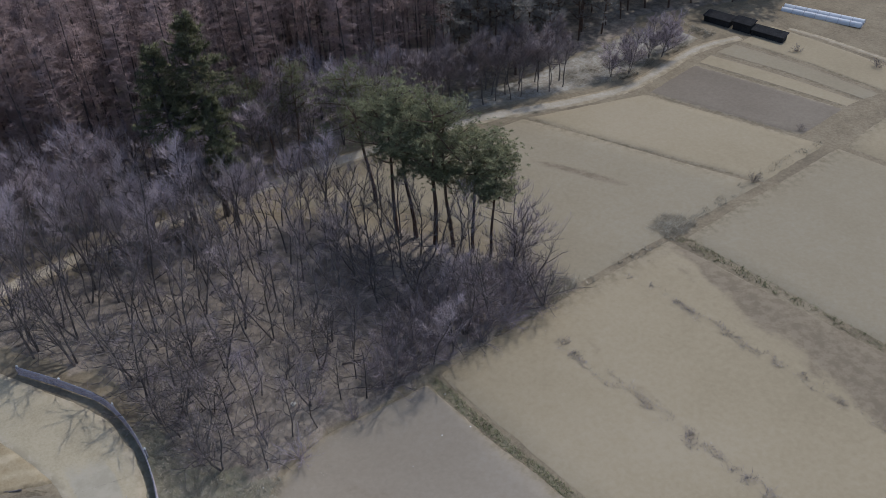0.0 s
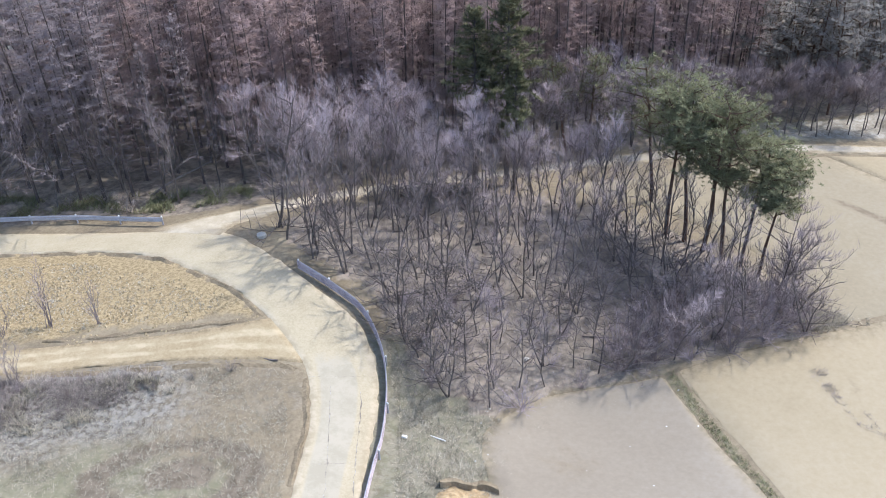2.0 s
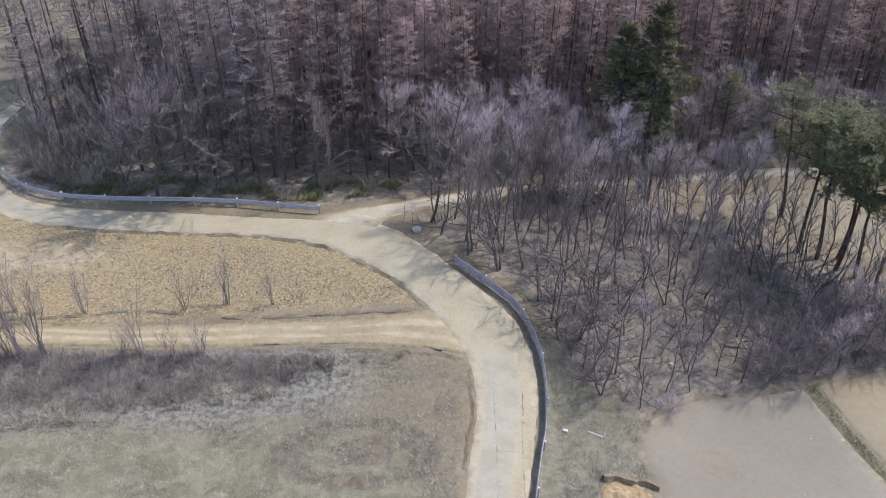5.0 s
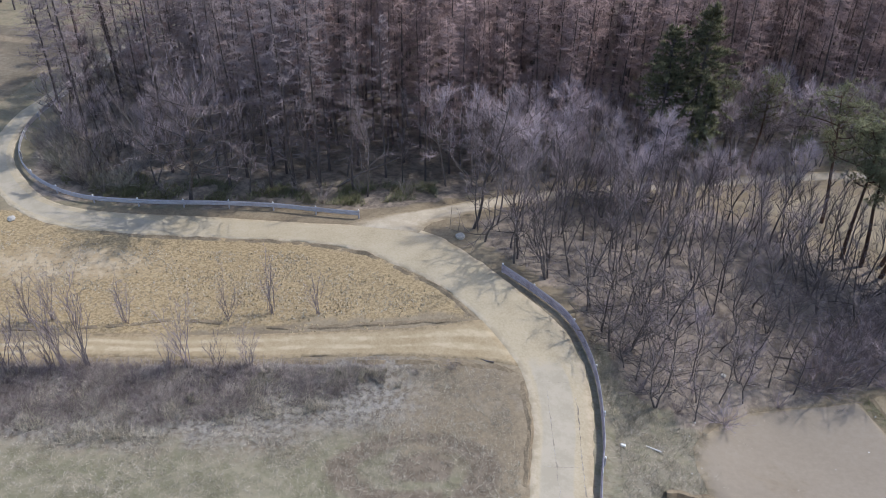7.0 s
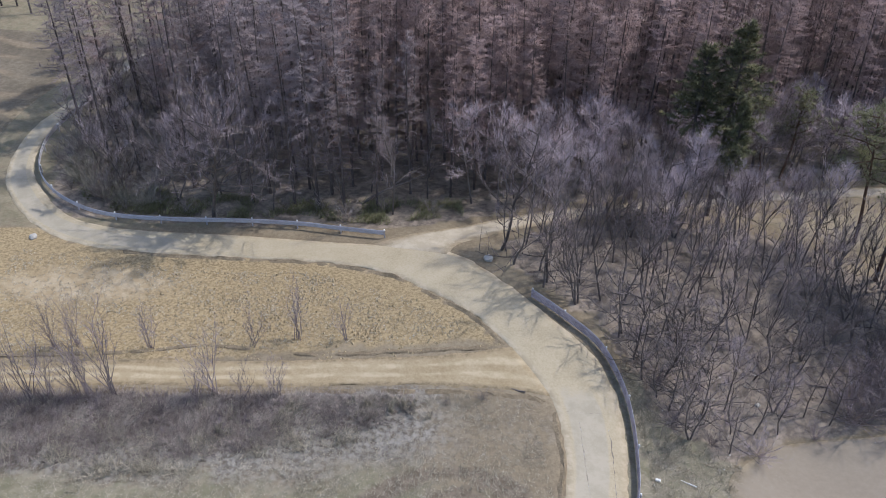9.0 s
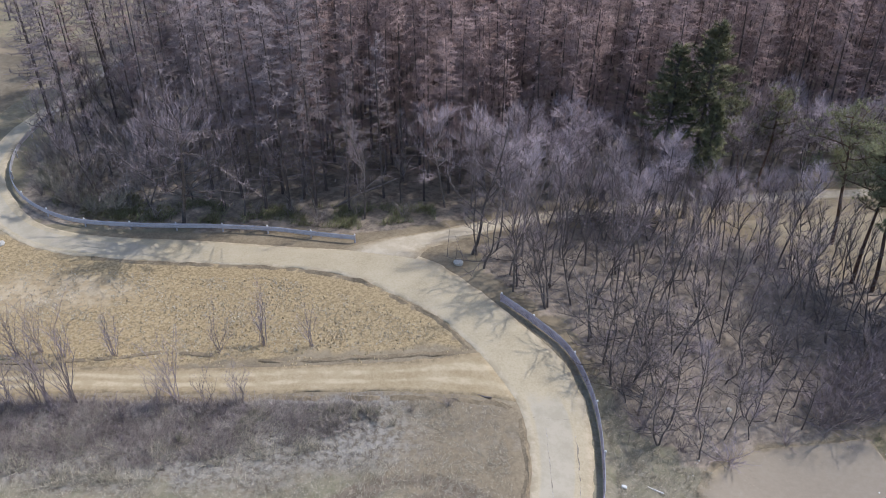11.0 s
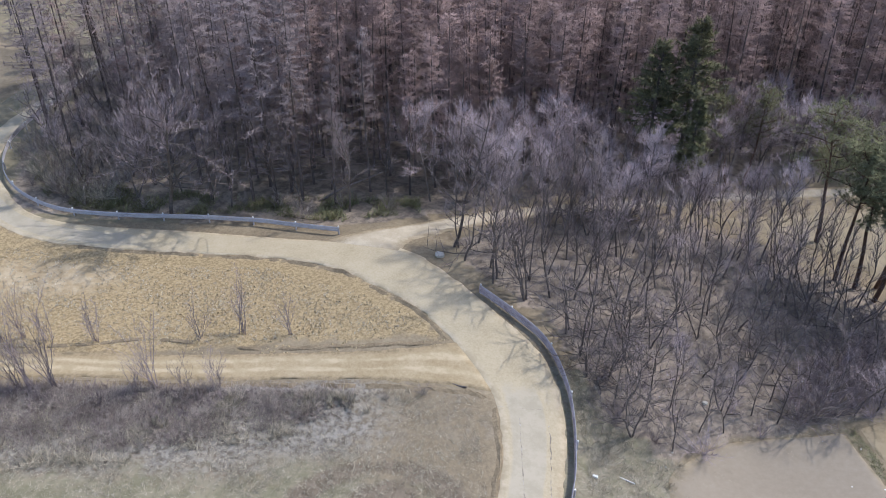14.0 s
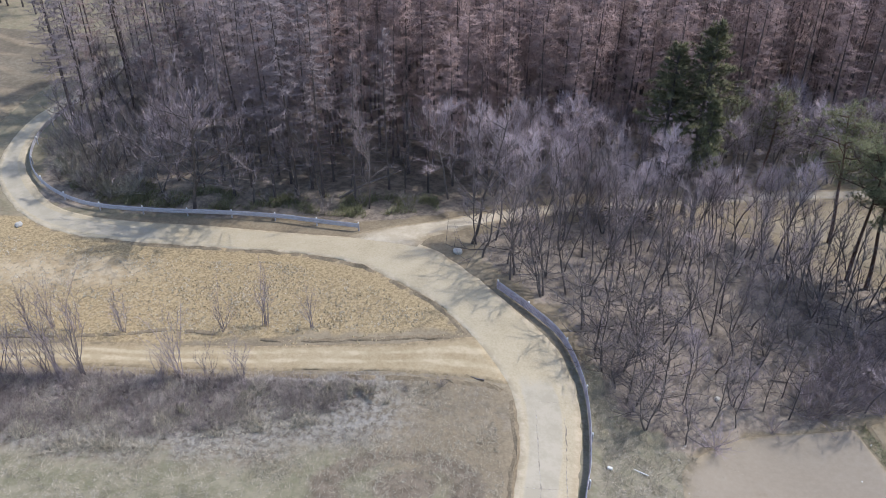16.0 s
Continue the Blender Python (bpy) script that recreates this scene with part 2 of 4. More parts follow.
# ---- ground ----
ROAD_L = [(5.6, 24.0), (7.2, 32.0), (8.0, 36.0), (8.7, 39.6), (8.7, 43.3), (7.7, 45.9), (5.8, 49.1), (3.3, 52.2), (-0.1, 55.0), (-3.2, 57.5), (-9.2, 60.0),
          (-16.9, 61.4), (-25.1, 62.5), (-29.1, 63.5), (-33.1, 65.8), (-36.4, 69.7), (-38.4, 73.5), (-39.1, 78.2), (-38.8, 83.4), (-37.6, 87.2), (-35.5, 92.7), (-33.0, 100.0), (-28.0, 110.0)]
ROAD_R = [(9.6, 24.0), (11.4, 32.0), (12.3, 36.1), (13.1, 39.6), (13.5, 42.8), (13.3, 45.6), (12.2, 48.6), (9.6, 51.6), (6.5, 55.2), (2.0, 59.8), (-5.0, 62.0),
          (-15.0, 64.4), (-24.5, 65.5), (-29.0, 66.6), (-31.6, 68.2), (-34.2, 71.4), (-36.2, 75.0), (-37.0, 79.6), (-36.7, 83.6), (-35.6, 87.6), (-34.0, 93.0), (-31.2, 100.0), (-26.0, 109.0)]
SIDE_R = [(2.0, 59.0), (3.5, 60.9), (6.1, 62.0), (9.9, 63.9), (15.6, 66.4), (25.0, 69.0), (40.0, 71.3), (55.0, 72.0), (61.3, 71.3), (67.8, 70.3), (75.4, 70.1), (81.6, 71.8), (88.4, 73.9), (92.4, 74.5), (96.6, 74.3)]
SIDE_L = [(-4.5, 61.7), (-1.0, 62.9), (3.9, 63.9), (7.6, 65.5), (14.0, 68.0), (24.8, 70.8), (40.0, 73.2), (55.2, 74.0), (61.5, 73.3), (68.0, 72.2), (75.1, 71.9), (81.1, 73.6), (87.9, 75.7), (92.3, 76.2), (96.8, 75.8)]
GROVE = [(6.5, 60.5), (8.6, 55.5), (13.0, 51.8), (15.6, 46.0), (17.2, 42.5), (21.0, 40.2), (25.5, 42.6), (34.0, 43.2), (40.0, 43.6), (46.0, 44.6), (46.5, 49.5),
         (41.5, 56.8), (36.0, 62.5), (29.0, 66.5), (20.0, 66.4), (10.0, 62.6)]


def inside(x, y, poly):
    c = False
    for i in range(len(poly)):
        (x1, y1), (x2, y2) = poly[i - 1], poly[i]
        if (y1 > y) != (y2 > y) and x < (x2 - x1) * (y - y1) / (y2 - y1) + x1:
            c = not c
    return c


def near_line(x, y, pts):
    a = np.array(pts, float)
    p, d = a[:-1], a[1:] - a[:-1]
    t = np.clip(((x - p[:, 0]) * d[:, 0] + (y - p[:, 1]) * d[:, 1]) / (d ** 2).sum(1), 0, 1)
    return float(np.min(np.hypot(p[:, 0] + t * d[:, 0] - x, p[:, 1] + t * d[:, 1] - y)))


def soft(v, a, b):
    t = min(1.0, max(0.0, (v - a) / (b - a)))
    return t * t * (3 - 2 * t)


def build_ground():
    xs = np.concatenate([[-2500, -900, -300, -120, -75], np.arange(-62, 118.1, 0.75), [130, 160, 300, 900, 2500]])
    ys = np.concatenate([[-2500, -900, -300, -60, 0], np.arange(22, 126.1, 0.75), [140, 170, 300, 900, 2500]])
    X, Y = np.meshgrid(xs, ys)
    Z = gh(X, Y)
    verts, cov = [], {k: [] for k in ("tan", "grey", "green", "mud", "litter", "sand")}
    for j in range(len(ys)):
        for i in range(len(xs)):
            x, y = float(X[j, i]), float(Y[j, i])
            w = 0.6 * nz(x, y, 0.25, 1) + 0.4 * nz(x, y, 0.9, 4)
            verts.append((x, y, float(Z[j, i]) + 0.05 * w))
            meadow = x < 9 and y < 66 and inside(x, y, LEFT_LAND)
            cov["tan"].append(soft(y + 1.5 * w, 48.6, 50.5) * 0.95 if meadow else 0.0)
            cov["grey"].append((0.75 - soft(x, -4, 4) * 0.4 - soft(41.5 - y + 2 * w, 0, 5) * 0.35) * (1 - soft(y + 1.0 * w, 45.2, 46.6)) if meadow else (0.62 if 12 < x < 21 and y < 47 else 0.15))
            cov["green"].append(0.75 * soft(42.0 - y + 3 * w, 0, 6) * (1 - soft(x, 2, 8)) if meadow else (0.5 if y > 66 and x < 8 else 0.6 * soft(0.8 - near_line(x, y, DITCH) + 0.5 * w, 0, 0.8) if 30 < x < 42 and y < 45 else 0.55 if 12 < x < 21 and y < 47 else 0.1))
            forest = y > 63 and inside(x, y, FOREST)
            swirl = math.hypot((x - 0.5) * 0.5, y - 36.0)
            ring = 0.75 * soft(4.6 - swirl + 1.5 * w, 0, 2.5) * (0.55 + 0.45 * math.sin(swirl * 3.2 + 2 * w)) if meadow else 0.0
            cov["mud"].append(1.4 * ring + 0.6 * soft(nz(x * 0.6, y + 0.3 * x, 0.22, 41), 0.15, 0.5) * soft(43 - y, 0, 4) if meadow else 0.0)
            cov["litter"].append(0.95 if inside(x + w, y + w, GROVE) else (0.9 if forest else 0.0))
            cov["sand"].append(max(0.0, 0.42 - near_line(x, y, ROAD_L) / 4, 0.75 * soft(9 - math.hypot((x + 27) * 0.7, (y - 58) * 2.2) + 3 * w, 0, 7) if meadow else 0.0) if x < 12 and y < 80 else 0.0)
    nx = len(xs)
    faces = [(j * nx + i, j * nx + i + 1, (j + 1) * nx + i + 1, (j + 1) * nx + i) for j in range(len(ys) - 1) for i in range(nx - 1)]
    ob = link_mesh("ground", verts, faces, M_GROUND, smooth=True)
    for k, v in cov.items():
        ob.data.attributes.new(k, "FLOAT", "POINT").data.foreach_set("value", v)
    return tagged(ob, "dry early-spring ground with bleached grass and leaf litter", "ground", kind="structure")


DITCH = [(34.2, 42.8), (34.9, 38.5), (35.7, 33.5), (38.8, 14.0)]
LEFT_LAND = [(-80, 20), (7.0, 20)] + ROAD_L[:15] + [(-45, 70), (-80, 75)]
FOREST = [(-33, 68), (-22, 66.6), (-8, 65.6), (-3, 64), (4, 65.2), (14, 69.5), (25, 72.5), (40, 75), (55, 75.5), (62, 76), (78, 78), (90, 87), (118, 82), (122, 128), (-28, 128), (-26, 110), (-31, 98), (-33.5, 86), (-34.8, 78)]
build_ground()
tagged(ribbon("road", ROAD_L, ROAD_R, M_ROAD, 0.06, 14, 0.6, 0.22, second_tone=lambda x, y, u: 0.95 * soft(min(u - 0.1, 0.74 - u), 0, 0.1) * max(soft(47 - y, 0, 4), soft(-x - 16, 0, 8))), "pale worn concrete lane with sandy edges", "road")
tagged(ribbon("side_road", SIDE_L, SIDE_R, M_LANE, 0.075, 6, 0.7, 0.3, second_tone=lambda x, y, u: 1.1 * soft(16 - x, 0, 12)), "pale sandy side lane behind the grove", "road")
tagged(ribbon("track", [(-62, 49.2), (-31, 49.1), (-23, 49.4), (-15, 49.0), (-7, 48.6), (1, 48.3), (4.4, 48.7), (6.6, 49.0)],
              [(-62, 46.3), (-31, 46.4), (-23, 46.8), (-15, 46.4), (-7, 46.0), (1, 45.6), (6.0, 45.0), (9.0, 44.4)], M_TRACK, 0.05, 16, 0.5, 0.35, second_tone=lambda x, y, u: max(0.0, 0.85 - abs(abs(u - 0.48 - 0.09 * nz(x, 3.0, 0.16, 9)) - 0.16 - 0.04 * nz(x, 9.0, 0.2, 4)) / 0.2 + 0.35 * nz(x, y, 0.35, 8) + 0.3 * nz(x, y * 4, 0.3, 2)), fade=0.8), "bare sandy farm track across the meadow", "track")
# fields
# Where each field takes its second colour: darker edge band, streaks, furrow stripes.
SECOND_TONE = {
    "pale tilled field with rows of dark stubble": lambda x, y, u: 1.1 * soft(x - 58.4 + 1.6 * nz(x, y, 0.5, 7) + 1.5 * nz(x, y, 1.6, 21), -1.8, 2.4) * (0.75 + 0.25 * soft(nz(x, y, 0.15, 12), -0.4, 0.2)) + 0.45 * soft(1.1 - abs(x - 46.2 - 0.06 * (34 - y)) + 0.9 * nz(x, y, 0.5, 14), 0.3, 1.2),
    "smooth tilled grey-brown field below the grove": lambda x, y, u: 0.42 * soft(nz(x * 0.5, y + 0.5 * x, 0.35, 31) + 0.5 * nz(x, y, 1.2, 32), 0.1, 0.5),
    "smooth tilled field beside the lane": lambda x, y, u: 0.9 * soft(0.5 - abs(x - 56.2 - (64.7 - y) * 0.64), 0.0, 0.4) * soft(y, 54, 55),
    "pale terraced field with dark furrows": lambda x, y, u: 0.9 * soft(abs(u - 0.5), 0.3, 0.45),
    # sloping field: shade of the furrows painted on as darker stripes
    "pale dry sloping field with shallow furrows": lambda x, y, u: 0.75 * soft(math.sin(y * 1.5 + 0.35 * x + 2 * nz(x, y, 0.15, 5)), 0.0, 0.9) * (0.5 + soft(nz(x, y, 0.12, 3), -0.3, 0.3) * 0.6),
}

def field(a, b, mat, label):
    tagged(ribbon("field", a, b, mat, 0.05, 18, 0.9, 0.22, fade=0.4, second_tone=SECOND_TONE.get(label)), label, "field")


field([(19.0, 20.0), (19.6, 36.8), (21.2, 39.8), (25.6, 42.2), (33.6, 42.4)], [(38.0, 18.0), (36.1, 30.0), (35.1, 34.5), (34.5, 38.5), (33.8, 42.2)], M_FIELD_G, "smooth tilled grey-brown field below the grove")
field([(34.9, 42.7), (47.0, 44.4), (60.0, 46.3)], [(39.8, 12.0), (54.0, 12.0), (68.6, 12.0)], M_FIELD_B, "pale tilled field with rows of dark stubble")
field([(47.8, 45.0), (46.6, 54.0), (40.0, 62.5), (31.0, 67.6)], [(73.8, 48.9), (68.4, 58.0), (64.4, 65.0), (60.8, 70.8)], M_FIELD, "smooth tilled field beside the lane")
field([(61.0, 70.8), (67.2, 60.2), (74.1, 49.0)], [(76.0, 68.8), (80.0, 61.0), (85.0, 51.1)], M_FIELD_B, "pale tilled field beside the lane")
field([(76.4, 68.9), (80.3, 61.2), (84.2, 53.6)], [(86.2, 72.0), (90.0, 63.0), (93.0, 55.6)], M_FIELD_D, "dark freshly turned field")
field([(86.6, 72.2), (90.4, 63.2), (93.4, 55.8)], [(90.0, 73.2), (93.5, 64.6), (96.0, 56.0)], M_FIELD_B, "pale terraced field with dark furrows")
field([(90.5, 73.3), (94.0, 64.7), (96.4, 56.0)], [(95.0, 74.2), (97.6, 66.0), (99.6, 56.0)], M_FIELD, "pale terraced field with dark furrows")
field([(95.6, 74.3), (98.2, 66.0), (100.2, 56.0)], [(103.0, 76.0), (105.0, 68.0), (107.0, 57.0)], M_FIELD_B, "pale dry field near the sheds")
field([(61.4, 45.9), (74.0, 48.1), (85.6, 50.1)], [(69.0, 12.0), (84.0, 12.0), (97.0, 12.0)], M_FIELD, "grey tilled field beyond the bank")
field([(86.4, 49.8), (90.0, 51.0), (97.0, 52.4)], [(95.0, 22.0), (99.0, 24.0), (110.0, 26.0)], M_FIELD_B, "pale dry field beyond the ditch")
field([(-41.0, 72.0), (-41.6, 80.0), (-40.6, 88.0), (-37.5, 97.0), (-33.5, 106.0)], [(-72.0, 72.0), (-72.0, 80.0), (-72.0, 88.0), (-70.0, 97.0), (-66.0, 110.0)], M_SLOPE, "pale dry sloping field with shallow furrows")

tagged(ribbon("rough_ground", [(50.5, 79.6), (58.0, 79.4), (65.0, 79.0), (74.0, 81.0), (84.0, 83.0), (91.0, 82.0)], [(50.5, 74.9), (58.0, 74.5), (65.0, 73.6), (74.0, 72.9), (84.0, 75.4), (92.0, 77.2)], M_RUBBLE, 0.05, 10, 0.8, 0.5, fade=1.2), "pale stony rough ground beside the lane", "ground")


def bank(line, out, high, label):
    """A crumbling earth lip beside the lane."""
    pts = spline(line, 0.4)
    n = int(sum(np.linalg.norm(pts[i + 1] - pts[i]) for i in range(len(pts) - 1)) / 0.35)
    P = resample(pts, n)
    verts, faces = [], []
    for i in range(n):
        d = P[min(i + 1, n - 1)] - P[max(i - 1, 0)]
        d = d / np.linalg.norm(d)
        side = np.array([-d[1], d[0]]) * out
        for k, (a, b) in enumerate(((0.0, -0.2), (0.05, 0.8), (0.12, 1.0), (0.22, 0.6), (0.42, -0.3))):
            x, y = P[i] + side * (a + 0.18 * nz(P[i][0], P[i][1], 0.8, 2) + 0.08 * nz(P[i][0], P[i][1], 2.6, k))
            h = high * max(0.0, 0.45 + 1.6 * nz(P[i][0], P[i][1], 0.6, 4))
            verts.append((x, y, float(gh(x, y)) - 0.09 + 0.11 * min(1.0, h / (0.35 * high)) + h * b + 0.05 * nz(x, y, 3, k)))
        if i:
            faces += [(5 * i - 5 + k, 5 * i - 4 + k, 5 * i + 1 + k, 5 * i + k) for k in range(4)]
    return tagged(link_mesh("bank", verts, faces, M_BANK), label, "bank", kind="structure")


bank(ROAD_L[1:5], 1, 0.14, "crumbling earth lip along the meadow side of the lane")
bank([(-31.5, 49.7), (-22.3, 49.9), (-16.8, 50.4), (-11.9, 49.6), (-8.0, 48.9), (-0.9, 48.6), (4.4, 48.6)], 1, 0.1, "broken earth lip above the farm track")
bank([(-34.0, 46.2), (-22.0, 46.6), (-12.0, 46.0), (-2.0, 45.5), (5.5, 44.9), (8.2, 44.3)], -1, 0.12, "broken earth lip below the farm track")
bank(ROAD_L[6:13], 1, 0.16, "crumbling earth lip along the meadow side of the lane")


# ---- plants ----
class Sticks:
    """Gathers tapered three-sided sticks, blades and tufts as one mesh."""

    def __init__(self):
        self.v, self.f = [], []

    def frame_of(self, p, q):
        dx, dy, dz = q[0] - p[0], q[1] - p[1], q[2] - p[2]
        m = math.sqrt(dx * dx + dy * dy + dz * dz) + 1e-9
        dx, dy, dz = dx / m, dy / m, dz / m
        ex, ey, ez = (0.31, 0.2, 1.0) if abs(dz) < 0.9 else (1.0, 0.3, 0.1)
        sx, sy, sz = dy * ez - dz * ey, dz * ex - dx * ez, dx * ey - dy * ex
        m = math.sqrt(sx * sx + sy * sy + sz * sz)
        sx, sy, sz = sx / m, sy / m, sz / m
        return (sx, sy, sz), (dy * sz - dz * sy, dz * sx - dx * sz, dx * sy - dy * sx)

    def ring(self, c, s, u, r, n):
        for i in range(n):
            a, b = r * math.cos(2 * math.pi * i / n), r * math.sin(2 * math.pi * i / n)
            self.v.append((c[0] + a * s[0] + b * u[0], c[1] + a * s[1] + b * u[1], c[2] + a * s[2] + b * u[2]))

    def tube(self, p, q, r0, r1, n=3):
        s, u = self.frame_of(p, q)
        k = len(self.v)
        self.ring(p, s, u, r0, n)
        self.ring(q, s, u, r1, n)
        for i in range(n):
            j = (i + 1) % n
            self.f.append((k + i, k + j, k + n + j, k + n + i))

    def twig(self, p, q, r):
        s, u = self.frame_of(p, q)
        k = len(self.v)
        self.ring(p, s, u, r, 3)
        self.v.append(tuple(q))
        self.f += [(k, k + 1, k + 3), (k + 1, k + 2, k + 3), (k + 2, k, k + 3)]

    def blade(self, p, q, w):
        s, _ = self.frame_of(p, q)
        k = len(self.v)
        self.v += [(p[0] - s[0] * w, p[1] - s[1] * w, p[2] - s[2] * w), (p[0] + s[0] * w, p[1] + s[1] * w, p[2] + s[2] * w), (q[0], q[1], q[2])]
        self.f.append((k, k + 1, k + 2))

    def line(self, pts, r0, r1, n=3):
        m = len(pts) - 1
        for i in range(m):
            self.tube(pts[i], pts[i + 1], r0 + (r1 - r0) * i / m, r0 + (r1 - r0) * (i + 1) / m, n)

    def mesh(self, name, mat):
        me = bpy.data.meshes.new(name)
        me.from_pydata(self.v, [], self.f)
        me.materials.append(mat)
        return me


def aim(az, el):
    return np.array((math.cos(az) * math.cos(el), math.sin(az) * math.cos(el), math.sin(el)))


def grow(rng, start, d, length, steps, wander, lift=0.0):
    """A crooked line from start."""
    pts, p = [start], start
    for _ in range(steps):
        d = d + np.array([rng.gauss(0, wander), rng.gauss(0, wander), rng.gauss(0, wander) + lift])
        d = d / np.linalg.norm(d)
        p = p + d * (length / steps)
        pts.append(p)
    return pts


def at(pts, t):
    k = min(len(pts) - 2, int(t * (len(pts) - 1)))
    w = t * (len(pts) - 1) - k
    return pts[k] * (1 - w) + pts[k + 1] * w, pts[k + 1] - pts[k]


def plant(name, pieces, label, category, group="", kind=""):
    """An empty at the foot with one mesh for each piece."""
    root = new(name)
    for pn, me in pieces:
        ob = new(pn, me)
        ob.parent = root
    return tagged(root, label, category, group, kind)


def bare_tree_meshes(seed, h, limbs=12, spread=0.32, first=0.32, stems=1, twigs=9, lean=0.05, thick=0.0105, width=0.010, rise=0.06, el=(22, 58), droop=0.06, mat=None, secs=6, reach=1.0, side=0.02):
    """A leafless tree: crooked stems, limbs, and brooms of fine twigs that follow their branch and turn up."""
    rng = random.Random(seed)
    T, C = Sticks(), Sticks()
    up = np.array([0.0, 0.0, 0.14])
    for s in range(stems):
        az0 = rng.uniform(0, 6.28)
        d = aim(az0, radians(90 - rng.uniform(1, 6) - (12 if stems > 1 else 0))) + np.array([lean, 0, 0])
        hh = h * (1 if s == 0 else rng.uniform(0.7, 0.95))
        trunk = grow(rng, np.array([rng.uniform(-.15, .15) * (stems - 1), rng.uniform(-.15, .15) * (stems - 1), -0.3]), d, hh * 0.92, 8, 0.1, rise)
        T.line(trunk, hh * thick, 0.02, 5)
        for i in range(limbs):
            t = first + (0.97 - first) * (i + rng.random() * 0.7) / limbs
            p, td = at(trunk, t)
            az = i * 2.4 + rng.uniform(-0.6, 0.6)
            ln = hh * spread * (1.15 - 0.75 * (t - first) / (1 - first)) * rng.uniform(0.7, 1.15)
            limb = grow(rng, p, aim(az, radians(rng.uniform(*el))), ln, 4, 0.19, droop)
            T.line(limb, hh * thick * 0.5 * (1.1 - t * 0.6), 0.014)
            for j in range(secs):
                u = 0.12 + 0.88 * (j + rng.random() * 0.6) / secs
                q, ld = at(limb, min(u, 0.999))
                ld = ld / np.linalg.norm(ld)
                sd = ld + aim(rng.uniform(0, 6.28), rng.uniform(-0.4, 0.8)) * 0.9 + up
                sec = grow(rng, q, sd / np.linalg.norm(sd), ln * rng.uniform(0.3, 0.6), 2, 0.16, 0.1)
                T.tube(sec[0], sec[1], side, side * 0.65)
                T.twig(sec[1], sec[2], side * 0.65)
                for k in range(twigs):
                    v, vd = at(sec, min(0.999, (k + rng.random()) / twigs))
                    vd = vd / np.linalg.norm(vd)
                    w = vd + aim(rng.uniform(0, 6.28), rng.uniform(-0.5, 0.8)) * 0.85 + up
                    w /= np.linalg.norm(w)
                    e = v + w * rng.uniform(0.4, 0.95) * reach
                    C.blade(v, e, width)
                    m = v * 0.6 + e * 0.4
                    C.blade(m, m + (w + aim(rng.uniform(0, 6.28), rng.uniform(-.4, .8)) * 0.6) * rng.uniform(0.25, 0.55) * reach, width * 0.75)
    return T.mesh("trunk", M_BARK), C.mesh("crown", mat or M_TWIG)


def larch_meshes(seed, h, n=125, mat=None, feathers=17, width=0.034):
    """A leafless larch: a straight stem with level branches in loose tiers, each feathered with fine twigs."""
    rng = random.Random(seed)
    T, C = Sticks(), Sticks()
    trunk = grow(rng, np.array([0., 0., -0.3]), np.array([rng.gauss(0, .015), rng.gauss(0, .015), 1.]), h, 6, 0.008, 0.0)
    T.line(trunk, h * 0.0078, 0.02, 5)
    for i in range(n):
        t = 0.16 + 0.83 * ((i + rng.random()) / n) ** 0.9
        p, _ = at(trunk, min(t, 0.999))
        dead = t < 0.40
        ln = (3.3 if not dead else 2.1) * (1.10 - t) * rng.uniform(0.55, 1.2) + 0.35
        br = grow(rng, p, aim(rng.uniform(0, 6.28), radians(rng.uniform(-8, 16))), ln, 2, 0.08, 0.04)
        C.twig(br[0], br[-1], 0.026)
        m = 5 if dead else feathers
        for k in range(m):
            v, vd = at(br, min(0.999, 0.1 + 0.9 * (k + rng.random()) / m))
            vd = vd / np.linalg.norm(vd)
            w = vd * 0.8 + aim(rng.uniform(0, 6.28), rng.gauss(0.0, 0.35)) * 0.8
            C.blade(v, v + w / np.linalg.norm(w) * rng.uniform(0.35, 0.9), width)
    return T.mesh("trunk", M_LARCHBARK), C.mesh("crown", mat or M_LARCH)


def shrub_meshes(seed, h, stems=9, spread=0.5, twigs=9, mat=None, width=0.012, thick=0.026):
    rng = random.Random(seed)
    C = Sticks()
    for i in range(stems):
        az = rng.uniform(0, 6.28)
        st = grow(rng, np.array([rng.gauss(0, .18), rng.gauss(0, .18), -0.1]), aim(az, radians(90 - rng.uniform(5, 75) * spread)), h * rng.uniform(0.6, 1.1), 4, 0.13, -0.03 if spread > 0.7 else 0.04)
        C.line(st, thick, 0.009)
        for k in range(twigs):
            v, vd = at(st, min(0.999, 0.25 + 0.75 * (k + rng.random()) / twigs))
            vd = vd / np.linalg.norm(vd)
            w = vd + aim(rng.uniform(0, 6.28), rng.uniform(-0.2, 0.9)) * 0.8
            e = v + w / np.linalg.norm(w) * h * rng.uniform(0.12, 0.3)
            C.blade(v, e, width)
            m = (v + e) / 2
            for _ in range(2):
                C.blade(m, m + (w + aim(rng.uniform(0, 6.28), rng.uniform(-.5, 1))) * h * rng.uniform(0.04, 0.1), width * 0.8)
    return C.mesh("stems", mat or M_TWIG)


def needle_tuft(C, rng, c, r, n=9, flat=0.6):
    for _ in range(n):
        az, el = rng.uniform(0, 6.28), rng.uniform(-0.5, 1.3)
        d = (math.cos(az) * math.cos(el) * r, math.sin(az) * math.cos(el) * r, math.sin(el) * flat * r)
        C.blade((c[0] + d[0] * .1, c[1] + d[1] * .1, c[2] + d[2] * .1), (c[0] + d[0], c[1] + d[1], c[2] + d[2]), r * 0.07)


